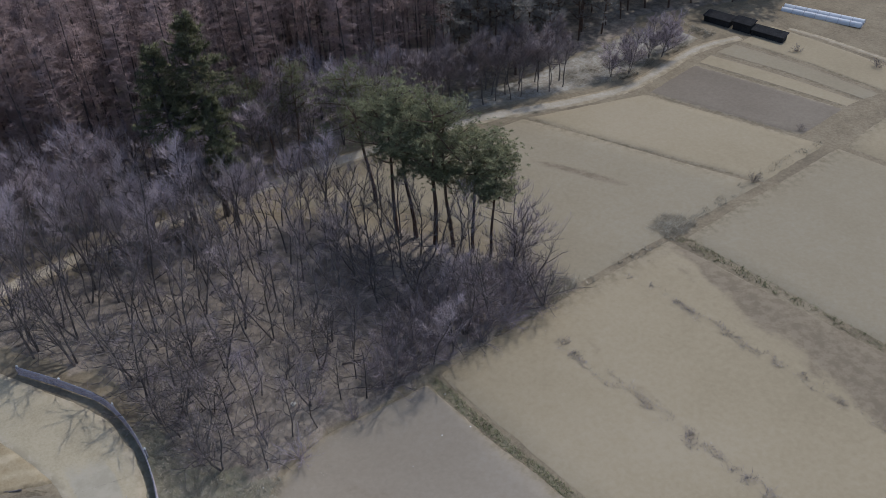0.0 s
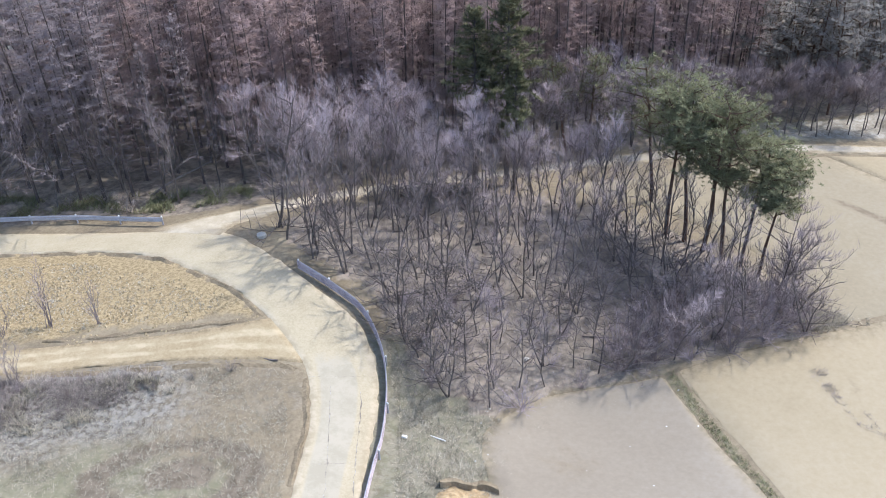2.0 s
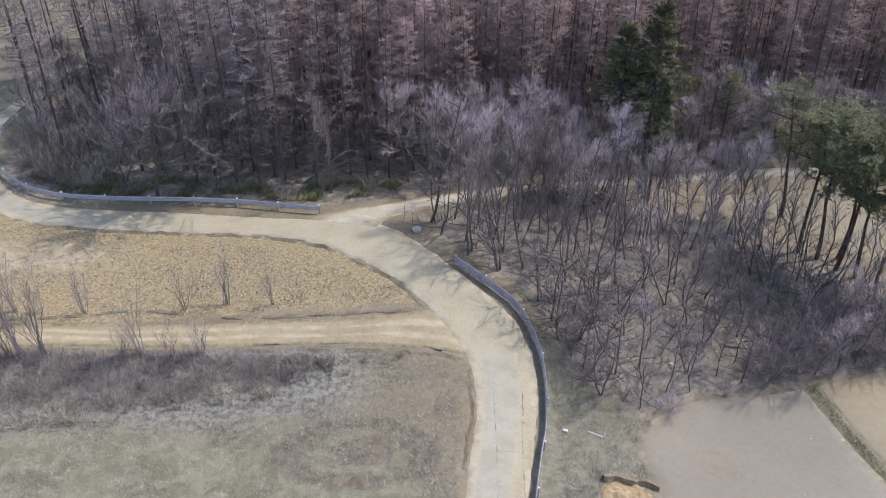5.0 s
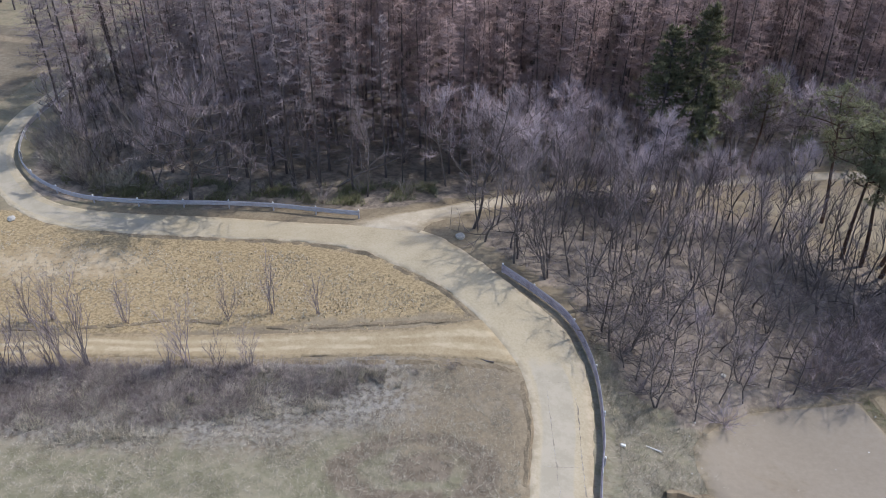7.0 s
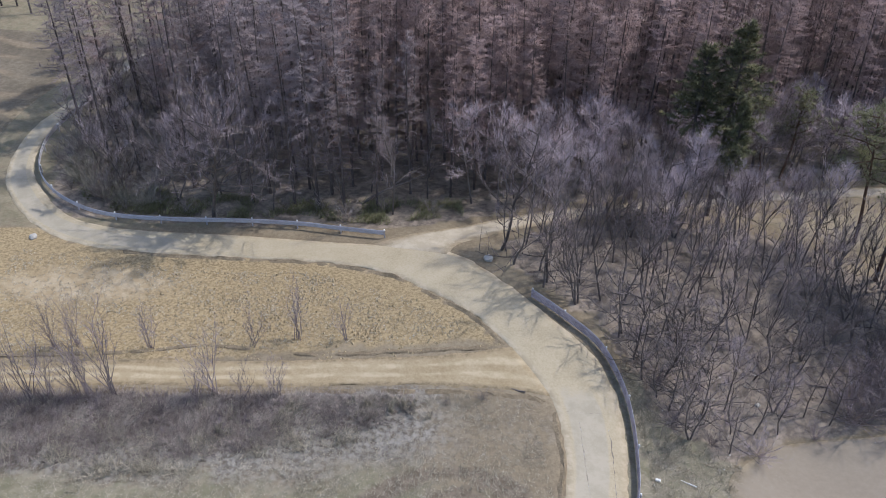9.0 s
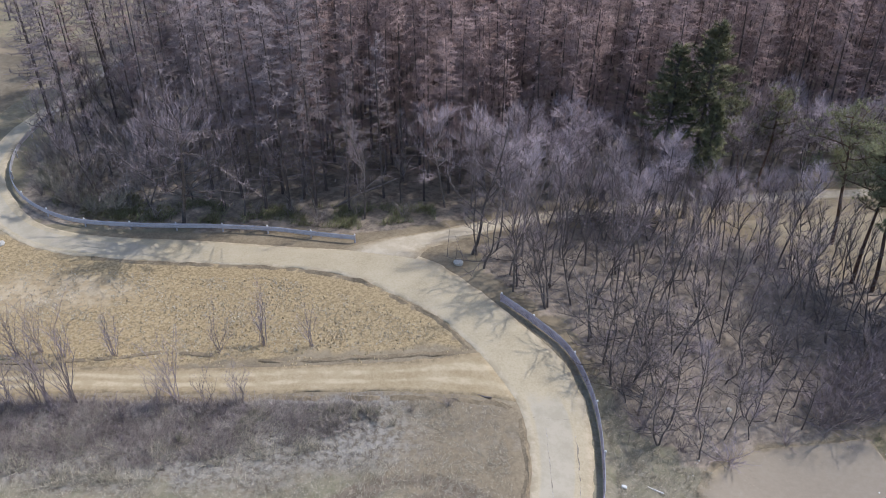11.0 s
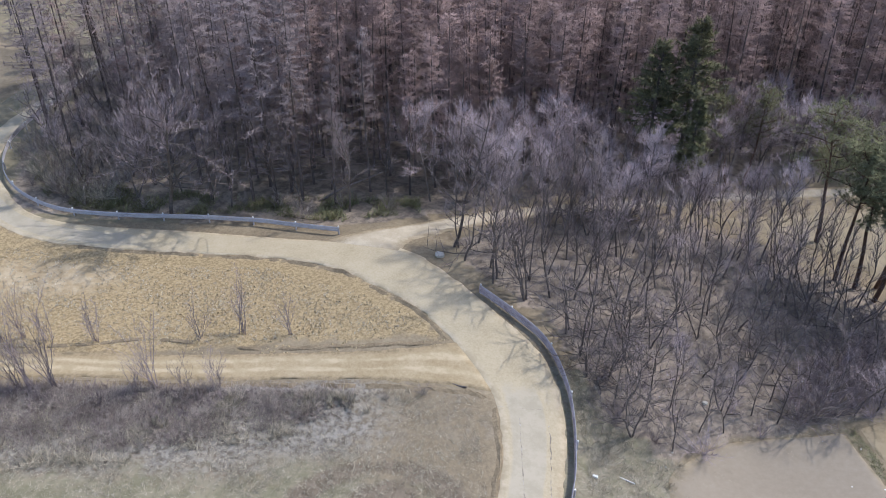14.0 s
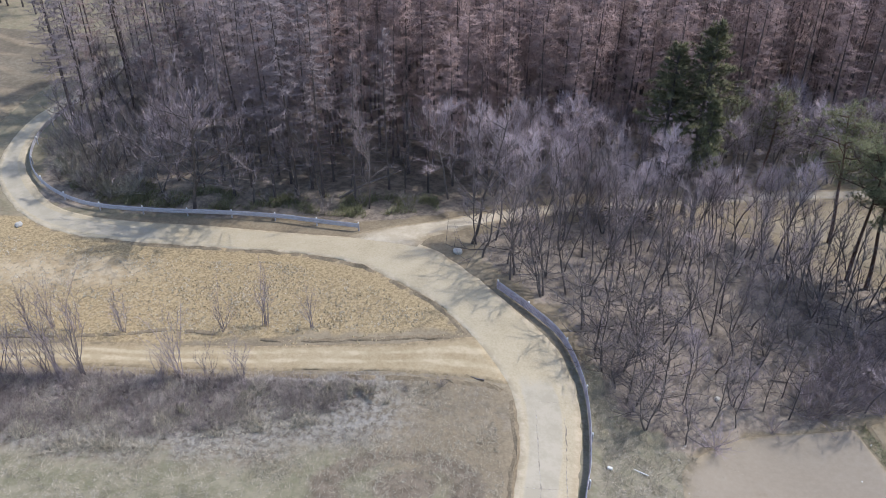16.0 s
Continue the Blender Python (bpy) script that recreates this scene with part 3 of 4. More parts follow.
def pine_meshes(seed, h, crown=0.5, spread=0.26, limbs=17, dense=6, thick=0.0135, tuft=1.0, mat=None):
    rng = random.Random(seed)
    T, C = Sticks(), Sticks()
    trunk = grow(rng, np.array([0., 0., -0.3]), np.array([rng.gauss(0, .06), rng.gauss(0, .06), 1.]), h * 0.95, 7, 0.05, 0.05)
    T.line(trunk, h * thick, 0.04, 7)
    for i in range(limbs):
        t = 1 - crown + crown * (i + rng.random() * 0.8) / limbs
        p, _ = at(trunk, min(t, 0.995))
        ln = h * spread * (0.55 + 0.6 * math.sin(math.pi * min(1, (t - (1 - crown)) / crown * 0.85 + 0.12))) * rng.uniform(0.55, 1.05)
        limb = grow(rng, p, aim(i * 2.4 + rng.uniform(-.5, .5), radians(rng.uniform(-5, 35))), ln, 4, 0.16, 0.08)
        T.line(limb, 0.06, 0.02, 4)
        for j in range(9):
            q, ld = at(limb, min(0.999, 0.3 + 0.7 * (j + rng.random()) / 9))
            side = grow(rng, q, aim(rng.uniform(0, 6.28), radians(rng.uniform(5, 50))), ln * rng.uniform(0.12, 0.3), 1, 0.1)
            T.line(side, 0.02, 0.012)
            for k in range(dense):
                needle_tuft(C, rng, side[-1] + np.array([rng.gauss(0, .4), rng.gauss(0, .4), rng.gauss(0, .22)]), rng.uniform(0.22, 0.40) * tuft, 15)
    return T.mesh("trunk", M_PINEBARK), C.mesh("crown", mat or M_PINE)


def spruce_meshes(seed, h, base=4.0, mat=None, low=0.56):
    rng = random.Random(seed)
    T, C = Sticks(), Sticks()
    T.line([np.array([0, 0, -0.3]), np.array([0, 0, h * 0.5]), np.array([0, 0, h])], h * 0.013, 0.03, 7)
    z = h * low
    while z < h - 0.15:
        k = (1 - z / h) / (1 - 0.7 * low)
        for _ in range(13):
            ln = base * (k ** 0.8) * rng.choice((0.55, 0.8, 1.0, 1.2)) * rng.uniform(0.85, 1.1) + 0.2
            br = grow(rng, np.array([0, 0, z + rng.uniform(-.15, .15)]), aim(rng.uniform(0, 6.28), radians(rng.uniform(-25, 5) + 25 * (1 - k))), ln, 3, 0.08, 0.06)
            T.line(br, 0.035, 0.012)
            for j in range(int(5 + ln * 9)):
                q, d = at(br, min(0.999, 0.15 + 0.85 * rng.random() ** 0.6))
                d = d / np.linalg.norm(d)
                for _ in range(4):
                    w = d * 0.8 + np.array([rng.gauss(0, .6), rng.gauss(0, .6), rng.gauss(-.15, .35)])
                    C.blade(q, q + w / np.linalg.norm(w) * rng.uniform(0.3, 0.6), rng.uniform(0.03, 0.06))
        z += 0.42 + 0.3 * k
    return T.mesh("trunk", M_BARK), C.mesh("crown", mat or M_SPRUCE)


def put_copy(proto, x, y, rz, s=1.0, sz=None, tilt=(0, 0)):
    m = Matrix.LocRotScale((x, y, float(gh(x, y))), Euler((radians(tilt[0]), radians(tilt[1]), rz)), (s, s, sz or s))
    ob = copy_thing(proto, Matrix())
    ob.matrix_basis = m
    return ob


def drop(proto):
    for o in (*proto.children_recursive, proto):
        bpy.data.objects.remove(o)


def scatter(rng, poly, spacing, tries=9000, clear=()):
    """Random spots inside poly, at least spacing apart and outside the clear circles."""
    xs, ys = [p[0] for p in poly], [p[1] for p in poly]
    out, cells = [], {}
    for _ in range(tries):
        x, y = rng.uniform(min(xs), max(xs)), rng.uniform(min(ys), max(ys))
        i, j = int(x // spacing), int(y // spacing)
        if any((x - a) ** 2 + (y - b) ** 2 < spacing ** 2 for u in (-1, 0, 1) for v in (-1, 0, 1) for a, b in cells.get((i + u, j + v), ())):
            continue
        if not inside(x, y, poly) or any((x - a) ** 2 + (y - b) ** 2 < r ** 2 for a, b, r in clear):
            continue
        cells.setdefault((i, j), []).append((x, y))
        out.append((x, y))
    return out


# grove of bare broadleaved trees
rng = random.Random(11)
sparse = [plant("bare_tree", zip(("trunk", "crown"), bare_tree_meshes(130 + k, 8.0, limbs=11, spread=0.52, first=0.16, stems=1 + k % 2, twigs=3, thick=0.013, el=(-8, 48), droop=0.01, mat=M_DARKTWIG, secs=5, side=0.03, width=0.011)), "low crooked bare tree with spreading dark branches", "tree", "bare trees of the grove") for k in range(4)]
GROVE_LABEL = "slender bare grey-brown tree in the dense leafless grove"
protos = [plant("bare_tree", zip(("trunk", "crown"), bare_tree_meshes(100 + k, 10.0, limbs=10 if k % 2 else 12, spread=0.22 if k % 2 else 0.28, first=(0.44 if k % 2 else 0.36) + 0.03 * (k % 3), stems=1 + (k % 4 == 3), twigs=9, thick=0.009, el=(28, 64), reach=1.1)), GROVE_LABEL, "tree", "bare trees of the grove") for k in range(8)]
slim = [plant("bare_tree", zip(("trunk", "crown"), bare_tree_meshes(140 + k, 10.0, limbs=11, spread=0.22, first=0.26, stems=1 + (k % 3 == 2), twigs=5, thick=0.008, el=(32, 66), mat=M_DARKTWIG, secs=5)), GROVE_LABEL, "tree", "bare trees of the grove") for k in range(5)]
crowned = [plant("bare_tree", zip(("trunk", "crown"), bare_tree_meshes(160 + k, 10.0, limbs=14, spread=0.33, first=0.42, stems=1 + k % 2, twigs=10, thick=0.009, width=0.012, el=(8, 66), reach=1.05)), "tall bare grey tree at the front of the larch wood", "tree", "bare trees at the front of the wood") for k in range(4)]
PINES = ((41.8, 55.8, 15.8), (39.6, 58.6, 14.8), (40.2, 64.2, 14.6), (43.0, 54.6, 14.2), (45.0, 51.8, 11.0), (42.8, 57.6, 14.2), (40.8, 57.4, 15.0), (44.1, 53.2, 12.4))
for x, y in scatter(rng, GROVE, 1.78, 7000, clear=[(41.6, 56.6, 2.2), (40.2, 64.2, 2.0), (44.2, 51.6, 2)]):
    front = soft(y - (45 + 0.12 * (x - 15)), 0, 9)
    if y > 58 and x < 17 and rng.random() < 0.2:
        continue
    s = (0.74 + 0.28 * front) * rng.uniform(0.82, 1.15)
    put_copy(rng.choice(sparse if (x < 18 and y < 53) or (front < 0.75 and rng.random() < 0.7) else slim if rng.random() < 0.9 - 0.6 * soft(y - 0.1 * x, 57, 62) else protos), x, y, rng.uniform(0, 6.28), s * 0.97, s, tilt=(rng.gauss(0, 3), rng.gauss(1, 3)))
for x, y, s in ((7.4, 57.6, 1.0), (9.8, 55.4, 0.95), (11.9, 53.2, 0.9), (14.6, 50.2, 0.9), (15.6, 46.6, 0.8), (17.2, 44.2, 0.75)):
    tagged(put_copy(rng.choice(sparse), x, y, rng.uniform(0, 6.28), s), "low crooked bare tree reaching over the guardrail", "tree", "bare trees of the grove")
BELT = [(7.0, 66.6), (9.0, 67.2), (14.0, 69.0), (24.0, 71.6), (38.0, 73.8), (50.0, 74.6), (50.0, 77.6), (36.0, 77.4), (22.0, 75.0), (10.0, 71.5), (3.0, 69.0)]
belt = scatter(rng, BELT, 2.3, 3000, clear=[])
for x, y in belt:
    s = rng.uniform(0.85, 1.15)
    put_copy(rng.choice(crowned), x, y, rng.uniform(0, 6.28), s * 1.05, s, tilt=(rng.gauss(0, 2), rng.gauss(0, 2)))
EDGE = [(-25.0, 75.0), (-22.0, 70.0), (-18.0, 68.4), (-8.0, 67.0), (-3.0, 65.6), (2.0, 66.0), (3.0, 70.0), (-10.0, 73.0), (-22.0, 78.0)]
edge = scatter(rng, EDGE, 3.9, 2500, clear=[(-18.4, 67.4, 3.5)])
for x, y in edge:
    s = rng.uniform(0.7, 1.2)
    tagged(put_copy(rng.choice(slim), x, y, rng.uniform(0, 6.28), s, tilt=(rng.gauss(0, 2), rng.gauss(0, 2))), "bare grey tree at the edge of the larch wood", "tree", "bare trees at the front of the wood")
for p in protos + sparse + slim + crowned:
    drop(p)
# single bare trees beside the lanes
few = [plant("bare_tree", zip(("trunk", "crown"), bare_tree_meshes(220 + k, 9.0, limbs=12, spread=0.3, first=0.3, stems=1 + k, twigs=8)), "bare grey tree among the bushes inside the bend", "tree", "bare trees inside the bend") for k in range(2)]
for x, y in scatter(rng, [(-32.5, 80), (-30, 73.5), (-24, 71), (-22, 74), (-25, 84), (-28, 96), (-31, 94)], 3.0, 900):
    put_copy(rng.choice(few), x, y, rng.uniform(0, 6.28), rng.uniform(0.6, 1.1))
for p in few:
    drop(p)
big = plant("bare_tree", zip(("trunk", "crown"), bare_tree_meshes(201, 15.5, limbs=30, spread=0.46, first=0.2, twigs=16, thick=0.012, width=0.02, el=(-6, 66), droop=0.03, secs=7)), "broad bare grey tree beside the guardrail", "tree")
put_copy(big, -18.4, 67.4, 0.4)
drop(big)
fork = plant("bare_tree", zip(("trunk", "crown"), bare_tree_meshes(202, 13.0, limbs=12, spread=0.3, first=0.3, twigs=5, thick=0.011)), "tall slender bare tree at the fork of the lanes", "tree")
put_copy(fork, 6.6, 59.6, 2.0)
drop(fork)
low = plant("bare_tree", zip(("trunk", "crown"), bare_tree_meshes(205, 8.6, limbs=15, spread=0.46, first=0.2, stems=3, twigs=11, lean=0.7, thick=0.011, rise=0.0, el=(-5, 50))), "low spreading bare tree at the corner of the grove", "tree")
put_copy(low, 45.0, 49.0, 0.1)
drop(low)
# larch wood
rng = random.Random(12)
LARCHES = [(-24.0, 74.5), (-20.0, 70.5), (-8.0, 67.8), (-3.0, 65.8), (4.0, 68.0), (12.0, 73.0), (24.0, 75.0), (40.0, 77.0), (56.0, 80.0), (64.0, 92.0), (64.0, 128.0), (-24.0, 128.0), (-24.0, 110.0), (-26.5, 98.0), (-26.5, 86.0)]
protos = [plant("larch_tree", zip(("trunk", "crown"), larch_meshes(300 + k, 20.0)), "tall bare red-brown larch in the plantation", "tree", "larches of the plantation") for k in range(5)]
greys = [plant("larch_tree", zip(("trunk", "crown"), larch_meshes(310 + k, 20.0, 105, M_GREYLARCH)), "tall bare grey-brown larch at the edge of the plantation", "tree", "larches of the plantation") for k in range(3)]
light = [plant("larch_tree", zip(("trunk", "crown"), larch_meshes(320 + k, 20.0, 95, feathers=10, width=0.052)), "larch", "tree") for k in range(3)]
taken = [(x, y, 1.6) for x, y in belt + edge] + [(27.4, 68.2, 2.0), (24.5, 68.4, 2), (-18.4, 67.4, 3.5), (36, 69.6, 2), (33.4, 70.2, 2)]
spots = [s for s in scatter(rng, LARCHES, 2.05, 16000, clear=taken) if s[1] < 116 and (s[0] > -17 or rng.random() < 0.55) and (s[1] > 74 + 0.25 * max(0, s[0]) or int(s[0] * 7) % 4)]
spots.sort(key=lambda s: s[1] - 0.12 * abs(s[0] - 10))
far_v, far_f, far_m, far_n = [], [], [], 0
spots = [(-34.3, 84.4), (-33.9, 87.6), (-33.2, 81.4), (-34.8, 90.4), (-29.5, 76.7), (-33.0, 91.5), (-30.4, 93.2), (-31.4, 99.0), (-29.2, 105.0), (-30.6, 83.5), (-29.6, 91.0), (-28.6, 87.0), (-28.4, 96.0), (-27.6, 101.5), (-31.2, 95.0)] + [(-63 + 1.9 * k + rng.gauss(0, .5), 111 + rng.uniform(0, 8)) for k in range(9)] + spots
for n, (x, y) in enumerate(spots):
    s = rng.uniform(0.8, 1.05) * (1 if y > 72 or x < -4 else 0.85)
    k, rz, tl = rng.choice(greys if n < 290 and rng.random() < 0.85 * soft(4 - x, 0, 16) + 0.3 * soft(74 - y, 0, 6) else protos), rng.uniform(0, 6.28), (rng.gauss(0, 1), rng.gauss(0, 1))
    if n < 290:
        put_copy(k, x, y, rz, s, tilt=tl)
        continue
    for o in rng.choice(light).children:
        m = np.array(Matrix.LocRotScale((x, y, float(gh(x, y))), Euler((radians(tl[0]), radians(tl[1]), rz)), (s, s, s)))
        v = np.empty(len(o.data.vertices) * 3)
        o.data.vertices.foreach_get("co", v)
        v = v.reshape(-1, 3) @ m[:3, :3].T + m[:3, 3]
        far_f += [tuple(i + far_n for i in p.vertices) for p in o.data.polygons]
        far_m += [int(o.name.startswith("trunk"))] * len(o.data.polygons)
        far_v.append(v)
        far_n += len(v)
if far_v:
    me = bpy.data.meshes.new("far_larches")
    me.from_pydata(np.concatenate(far_v).tolist(), [], far_f)
    me.materials.append(M_LARCH)
    me.materials.append(M_LARCHBARK)
    me.polygons.foreach_set("material_index", far_m)
    tagged(new("far_larches", me), "depth of the red-brown larch plantation", "trees", kind="stuff")
for p in protos + greys + light:
    drop(p)
# dark pine wood beyond the lane
protos = [plant("pine_tree", zip(("trunk", "crown"), pine_meshes(540 + k, 15.0, crown=0.86, spread=0.18, limbs=16, dense=1, thick=0.009, tuft=2.1, mat=M_FARPINE)), "tall dark pine of the wood beyond the lane", "tree", "pines of the far wood") for k in range(3)]
for x, y in [s for s in scatter(rng, [(56, 81.0), (66, 79.8), (74, 82.0), (82, 84.5), (90, 88.5), (100, 85.5), (112, 82), (118, 86), (118, 104), (66, 106), (64, 90)], 2.5, 6000)][:230]:
    put_copy(rng.choice(protos), x, y, rng.uniform(0, 6.28), rng.uniform(0.75, 1.1), tilt=(rng.gauss(0, 1), rng.gauss(0, 1)))
for p in protos:
    drop(p)
# young trees in a row along the lane, and bushy trees on the rough ground
protos = [plant("bare_tree", zip(("trunk", "crown"), bare_tree_meshes(150 + k, 7.0, limbs=12, first=0.48, twigs=10, spread=0.3, width=0.014, mat=M_DARKTWIG)), "young bare tree in the row along the lane", "tree", "young trees along the lane") for k in range(3)]
for x, y in scatter(rng, [(51, 75.6), (58, 75.2), (64, 74.6), (69, 74.0), (70, 76), (64, 78.5), (51, 79)], 1.25, 1500):
    put_copy(rng.choice(protos), x, y, rng.uniform(0, 6.28), rng.uniform(0.85, 1.15))
for p in protos:
    drop(p)
protos = [plant("bare_tree", zip(("trunk", "crown"), bare_tree_meshes(170 + k, 6.0, limbs=13, spread=0.48, first=0.18, stems=2, twigs=11, width=0.014)), "low rounded bare tree on the rough ground by the lane", "tree", "rounded trees by the lane") for k in range(2)]
for x, y, s in ((77.4, 73.6, 1.0), (75.4, 74.2, .7), (84.2, 75.6, 1.0), (82.4, 75.8, .9), (86.0, 76.6, .7), (80.0, 77.5, .6), (88.5, 78.0, .45)):
    put_copy(rng.choice(protos), x, y, rng.uniform(0, 6.28), s)
for p in protos:
    drop(p)
# conifers
for (x, y, h, sd) in ((27.4, 68.2, 19.2, 1), (24.5, 68.4, 17.2, 2)):
    sp = plant("spruce_tree", zip(("trunk", "crown"), spruce_meshes(400 + sd, h, 4.3 if sd == 1 else 3.6)), "tall dark green spruce rising from the bare wood", "tree", "spruces")
    sp.matrix_basis = pose(x, y, float(gh(x, y)))
for k, (x, y, h) in enumerate(PINES):
    pn = plant("pine_tree", zip(("trunk", "crown"), pine_meshes(500 + k, h, crown=0.48, spread=0.23, limbs=20)), "tall green pine with a bare red-brown trunk", "tree", "pines at the edge of the grove")
    pn.matrix_basis = pose(x, y, float(gh(x, y)), 0, 0, 40 * k)

for k, (x, y, h) in enumerate(((36.6, 74.0, 11.4), (34.6, 73.6, 10.4))):
    pn = plant("pine_tree", zip(("trunk", "crown"), pine_meshes(520 + k, h, crown=0.5, spread=0.17, limbs=16, dense=3)), "young grey-green pine beside the spruces", "tree", "young pines beside the lane")
    pn.matrix_basis = pose(x, y, float(gh(x, y)), 0, 0, 70 * k)
for x, y, h, base, sd in ((27.7, 66.2, 13.0, 1.8, 5),):
    sp = plant("spruce_tree", zip(("trunk", "crown"), spruce_meshes(400 + sd, h, base, M_PINE, 0.5)), "young pale green conifer among bare trees", "tree", "young conifers in the grove")
    sp.matrix_basis = pose(x, y, float(gh(x, y)))

# shrubs
rng = random.Random(13)
protos = [tagged(new("shrub", shrub_meshes(600 + k, 3.6, 26, 0.95, 7, M_DARKTWIG if k else None, 0.012, 0.028)), "dense tangled leafless thicket shrub", "shrub", "thicket at the corner of the grove") for k in range(3)]
for x, y in scatter(rng, [(30, 43.6), (38, 43.6), (46, 44.8), (46.5, 48.5), (41, 50.5), (34, 48.5)], 1.3, 2500):
    put_copy(rng.choice(protos), x, y, rng.uniform(0, 6.28), rng.uniform(0.75, 1.2))
for x, y in scatter(rng, [(14.5, 51), (16, 44), (18, 41), (22, 40.8), (33, 43.6), (30, 48), (18, 52)], 2.6, 900):
    tagged(put_copy(rng.choice(protos), x, y, rng.uniform(0, 6.28), rng.uniform(0.35, 0.7)), "low leafless shrub under the grove trees", "shrub", "undergrowth of the grove")
for p in protos:
    bpy.data.objects.remove(p)
protos = [tagged(new("shrub", shrub_meshes(610 + k, 1.5, 15, 0.9, 8, M_DARKTWIG if k else M_SCRUB, 0.017)), "dark tangled bramble at the top of the scrub bank", "shrub", "brambles below the track") for k in range(3)]
for x, y in scatter(rng, [(-37, 46), (-14, 45.6), (-11, 45.2), (-10, 43.8), (-14, 42.4), (-20, 41.2), (-37, 40.4)], 0.95, 4000):
    thin = soft(y + 0.06 * x + 1.2 * nz(x, y, 0.45, 8), 40.2, 43.2)
    if rng.random() < 0.25 + 0.75 * thin:
        put_copy(rng.choice(protos), x, y, rng.uniform(0, 6.28), (0.3 + 0.35 * thin) * rng.uniform(0.7, 1.35))
for p in protos:
    bpy.data.objects.remove(p)
protos = [tagged(new("shrub", shrub_meshes(620 + k, 5.0, 8, 0.27, 10, M_DARKTWIG, 0.013, 0.03)), "upright bare sapling clump beside the farm track", "shrub", "saplings by the track") for k in range(4)]
for x, y, s in ((-12.9, 50.6, .85), (-9.8, 50.8, 1.0), (-6.2, 50.4, .8), (-15.3, 45.6, 1.3), (-16.4, 45.4, .8), (-10.8, 45.2, .75), (-12.9, 45.3, .8), (-22.2, 45.9, 1.3), (-23.6, 45.8, 1.35), (-24.6, 45.7, 1.1), (-27.8, 45.9, 1.35), (-26.2, 45.8, 1.1), (-29.2, 46.0, .8),
                (-20.5, 50.6, .85), (-24.0, 50.8, 1.05), (-26.0, 51.0, 1.0), (-27.6, 50.8, .95), (-31.5, 46.0, .9), (-35.5, 46.0, 1.0)):
    put_copy(rng.choice(protos), x, y, rng.uniform(0, 6.28), s)
for p in protos:
    bpy.data.objects.remove(p)
protos = [tagged(new("shrub", shrub_meshes(640 + k, 2.6, 18, 0.75, 10, M_SCRUB, 0.014)), "pale grey bare bush beside the guardrail", "shrub", "bushes at the foot of the wood") for k in range(2)]
for x, y in scatter(rng, [(-34.5, 76), (-32, 71.5), (-27, 68.6), (-20, 67.8), (-20, 69.5), (-27, 72), (-32, 80)], 1.9, 900) + scatter(rng, [(-14, 67.2), (-4, 65.2), (4, 66), (4, 68), (-14, 69)], 3.0, 400):
    put_copy(rng.choice(protos), x, y, rng.uniform(0, 6.28), rng.uniform(0.5, 1.0))
for x, y in scatter(rng, [(-33.5, 80), (-31.5, 73), (-25, 70), (-22, 72), (-25, 84), (-28, 96), (-31.5, 94)], 2.4, 1500):
    tagged(put_copy(rng.choice(protos), x, y, rng.uniform(0, 6.28), rng.uniform(0.8, 1.5)), "tall grey leafless bush at the edge of the wood", "shrub", "bushes at the foot of the wood")
for x, y in scatter(rng, [(-34, 44.6), (-12, 45.0), (4, 44.6), (2, 42.6), (-12, 40.6), (-34, 38)], 2.4, 1500)[:60]:
    tagged(put_copy(rng.choice(protos), x, y, rng.uniform(0, 6.28), rng.uniform(0.25, 0.45)), "low dead bramble clump on the scrub bank", "shrub", "bramble clumps on the bank")
for p in protos:
    bpy.data.objects.remove(p)


protos = [tagged(new("shrub", shrub_meshes(660 + k, 0.9, 12, 0.8, 12, M_DRYGRASS, 0.03, 0.018)), "low bush with bleached dead leaves below the track", "shrub", "pale bushes below the track") for k in range(2)]
for x, y in ((-9.9, 44.2), (-9.2, 43.7), (-10.4, 43.5), (-5.4, 44.3), (-4.5, 44.1), (-2.0, 43.9), (-1.3, 43.7), (-2.8, 43.6), (-14.4, 42.2), (-13.8, 42.0)):
    put_copy(rng.choice(protos), x, y, rng.uniform(0, 6.28), rng.uniform(0.6, 1.0))
for p in protos:
    bpy.data.objects.remove(p)


protos = [tagged(new("shrub", shrub_meshes(670 + k, 2.8, 30, 0.8, 13, M_DRYGRASS if k else M_SCRUB, 0.014)), "rounded pale grey-brown bush inside the bend", "shrub", "bushes at the foot of the wood") for k in range(2)]
for x, y, s in ((-28.4, 70.2, 1.1), (-26.8, 69.6, 0.9), (-29.8, 71.4, 1.0), (-24.8, 69.4, 0.8), (-31.6, 73.6, 0.9), (-30.6, 75.6, 1.1), (-32.2, 77.6, 0.9), (-28.0, 72.8, 1.0)):
    put_copy(rng.choice(protos), x, y, rng.uniform(0, 6.28), s)
for p in protos:
    bpy.data.objects.remove(p)


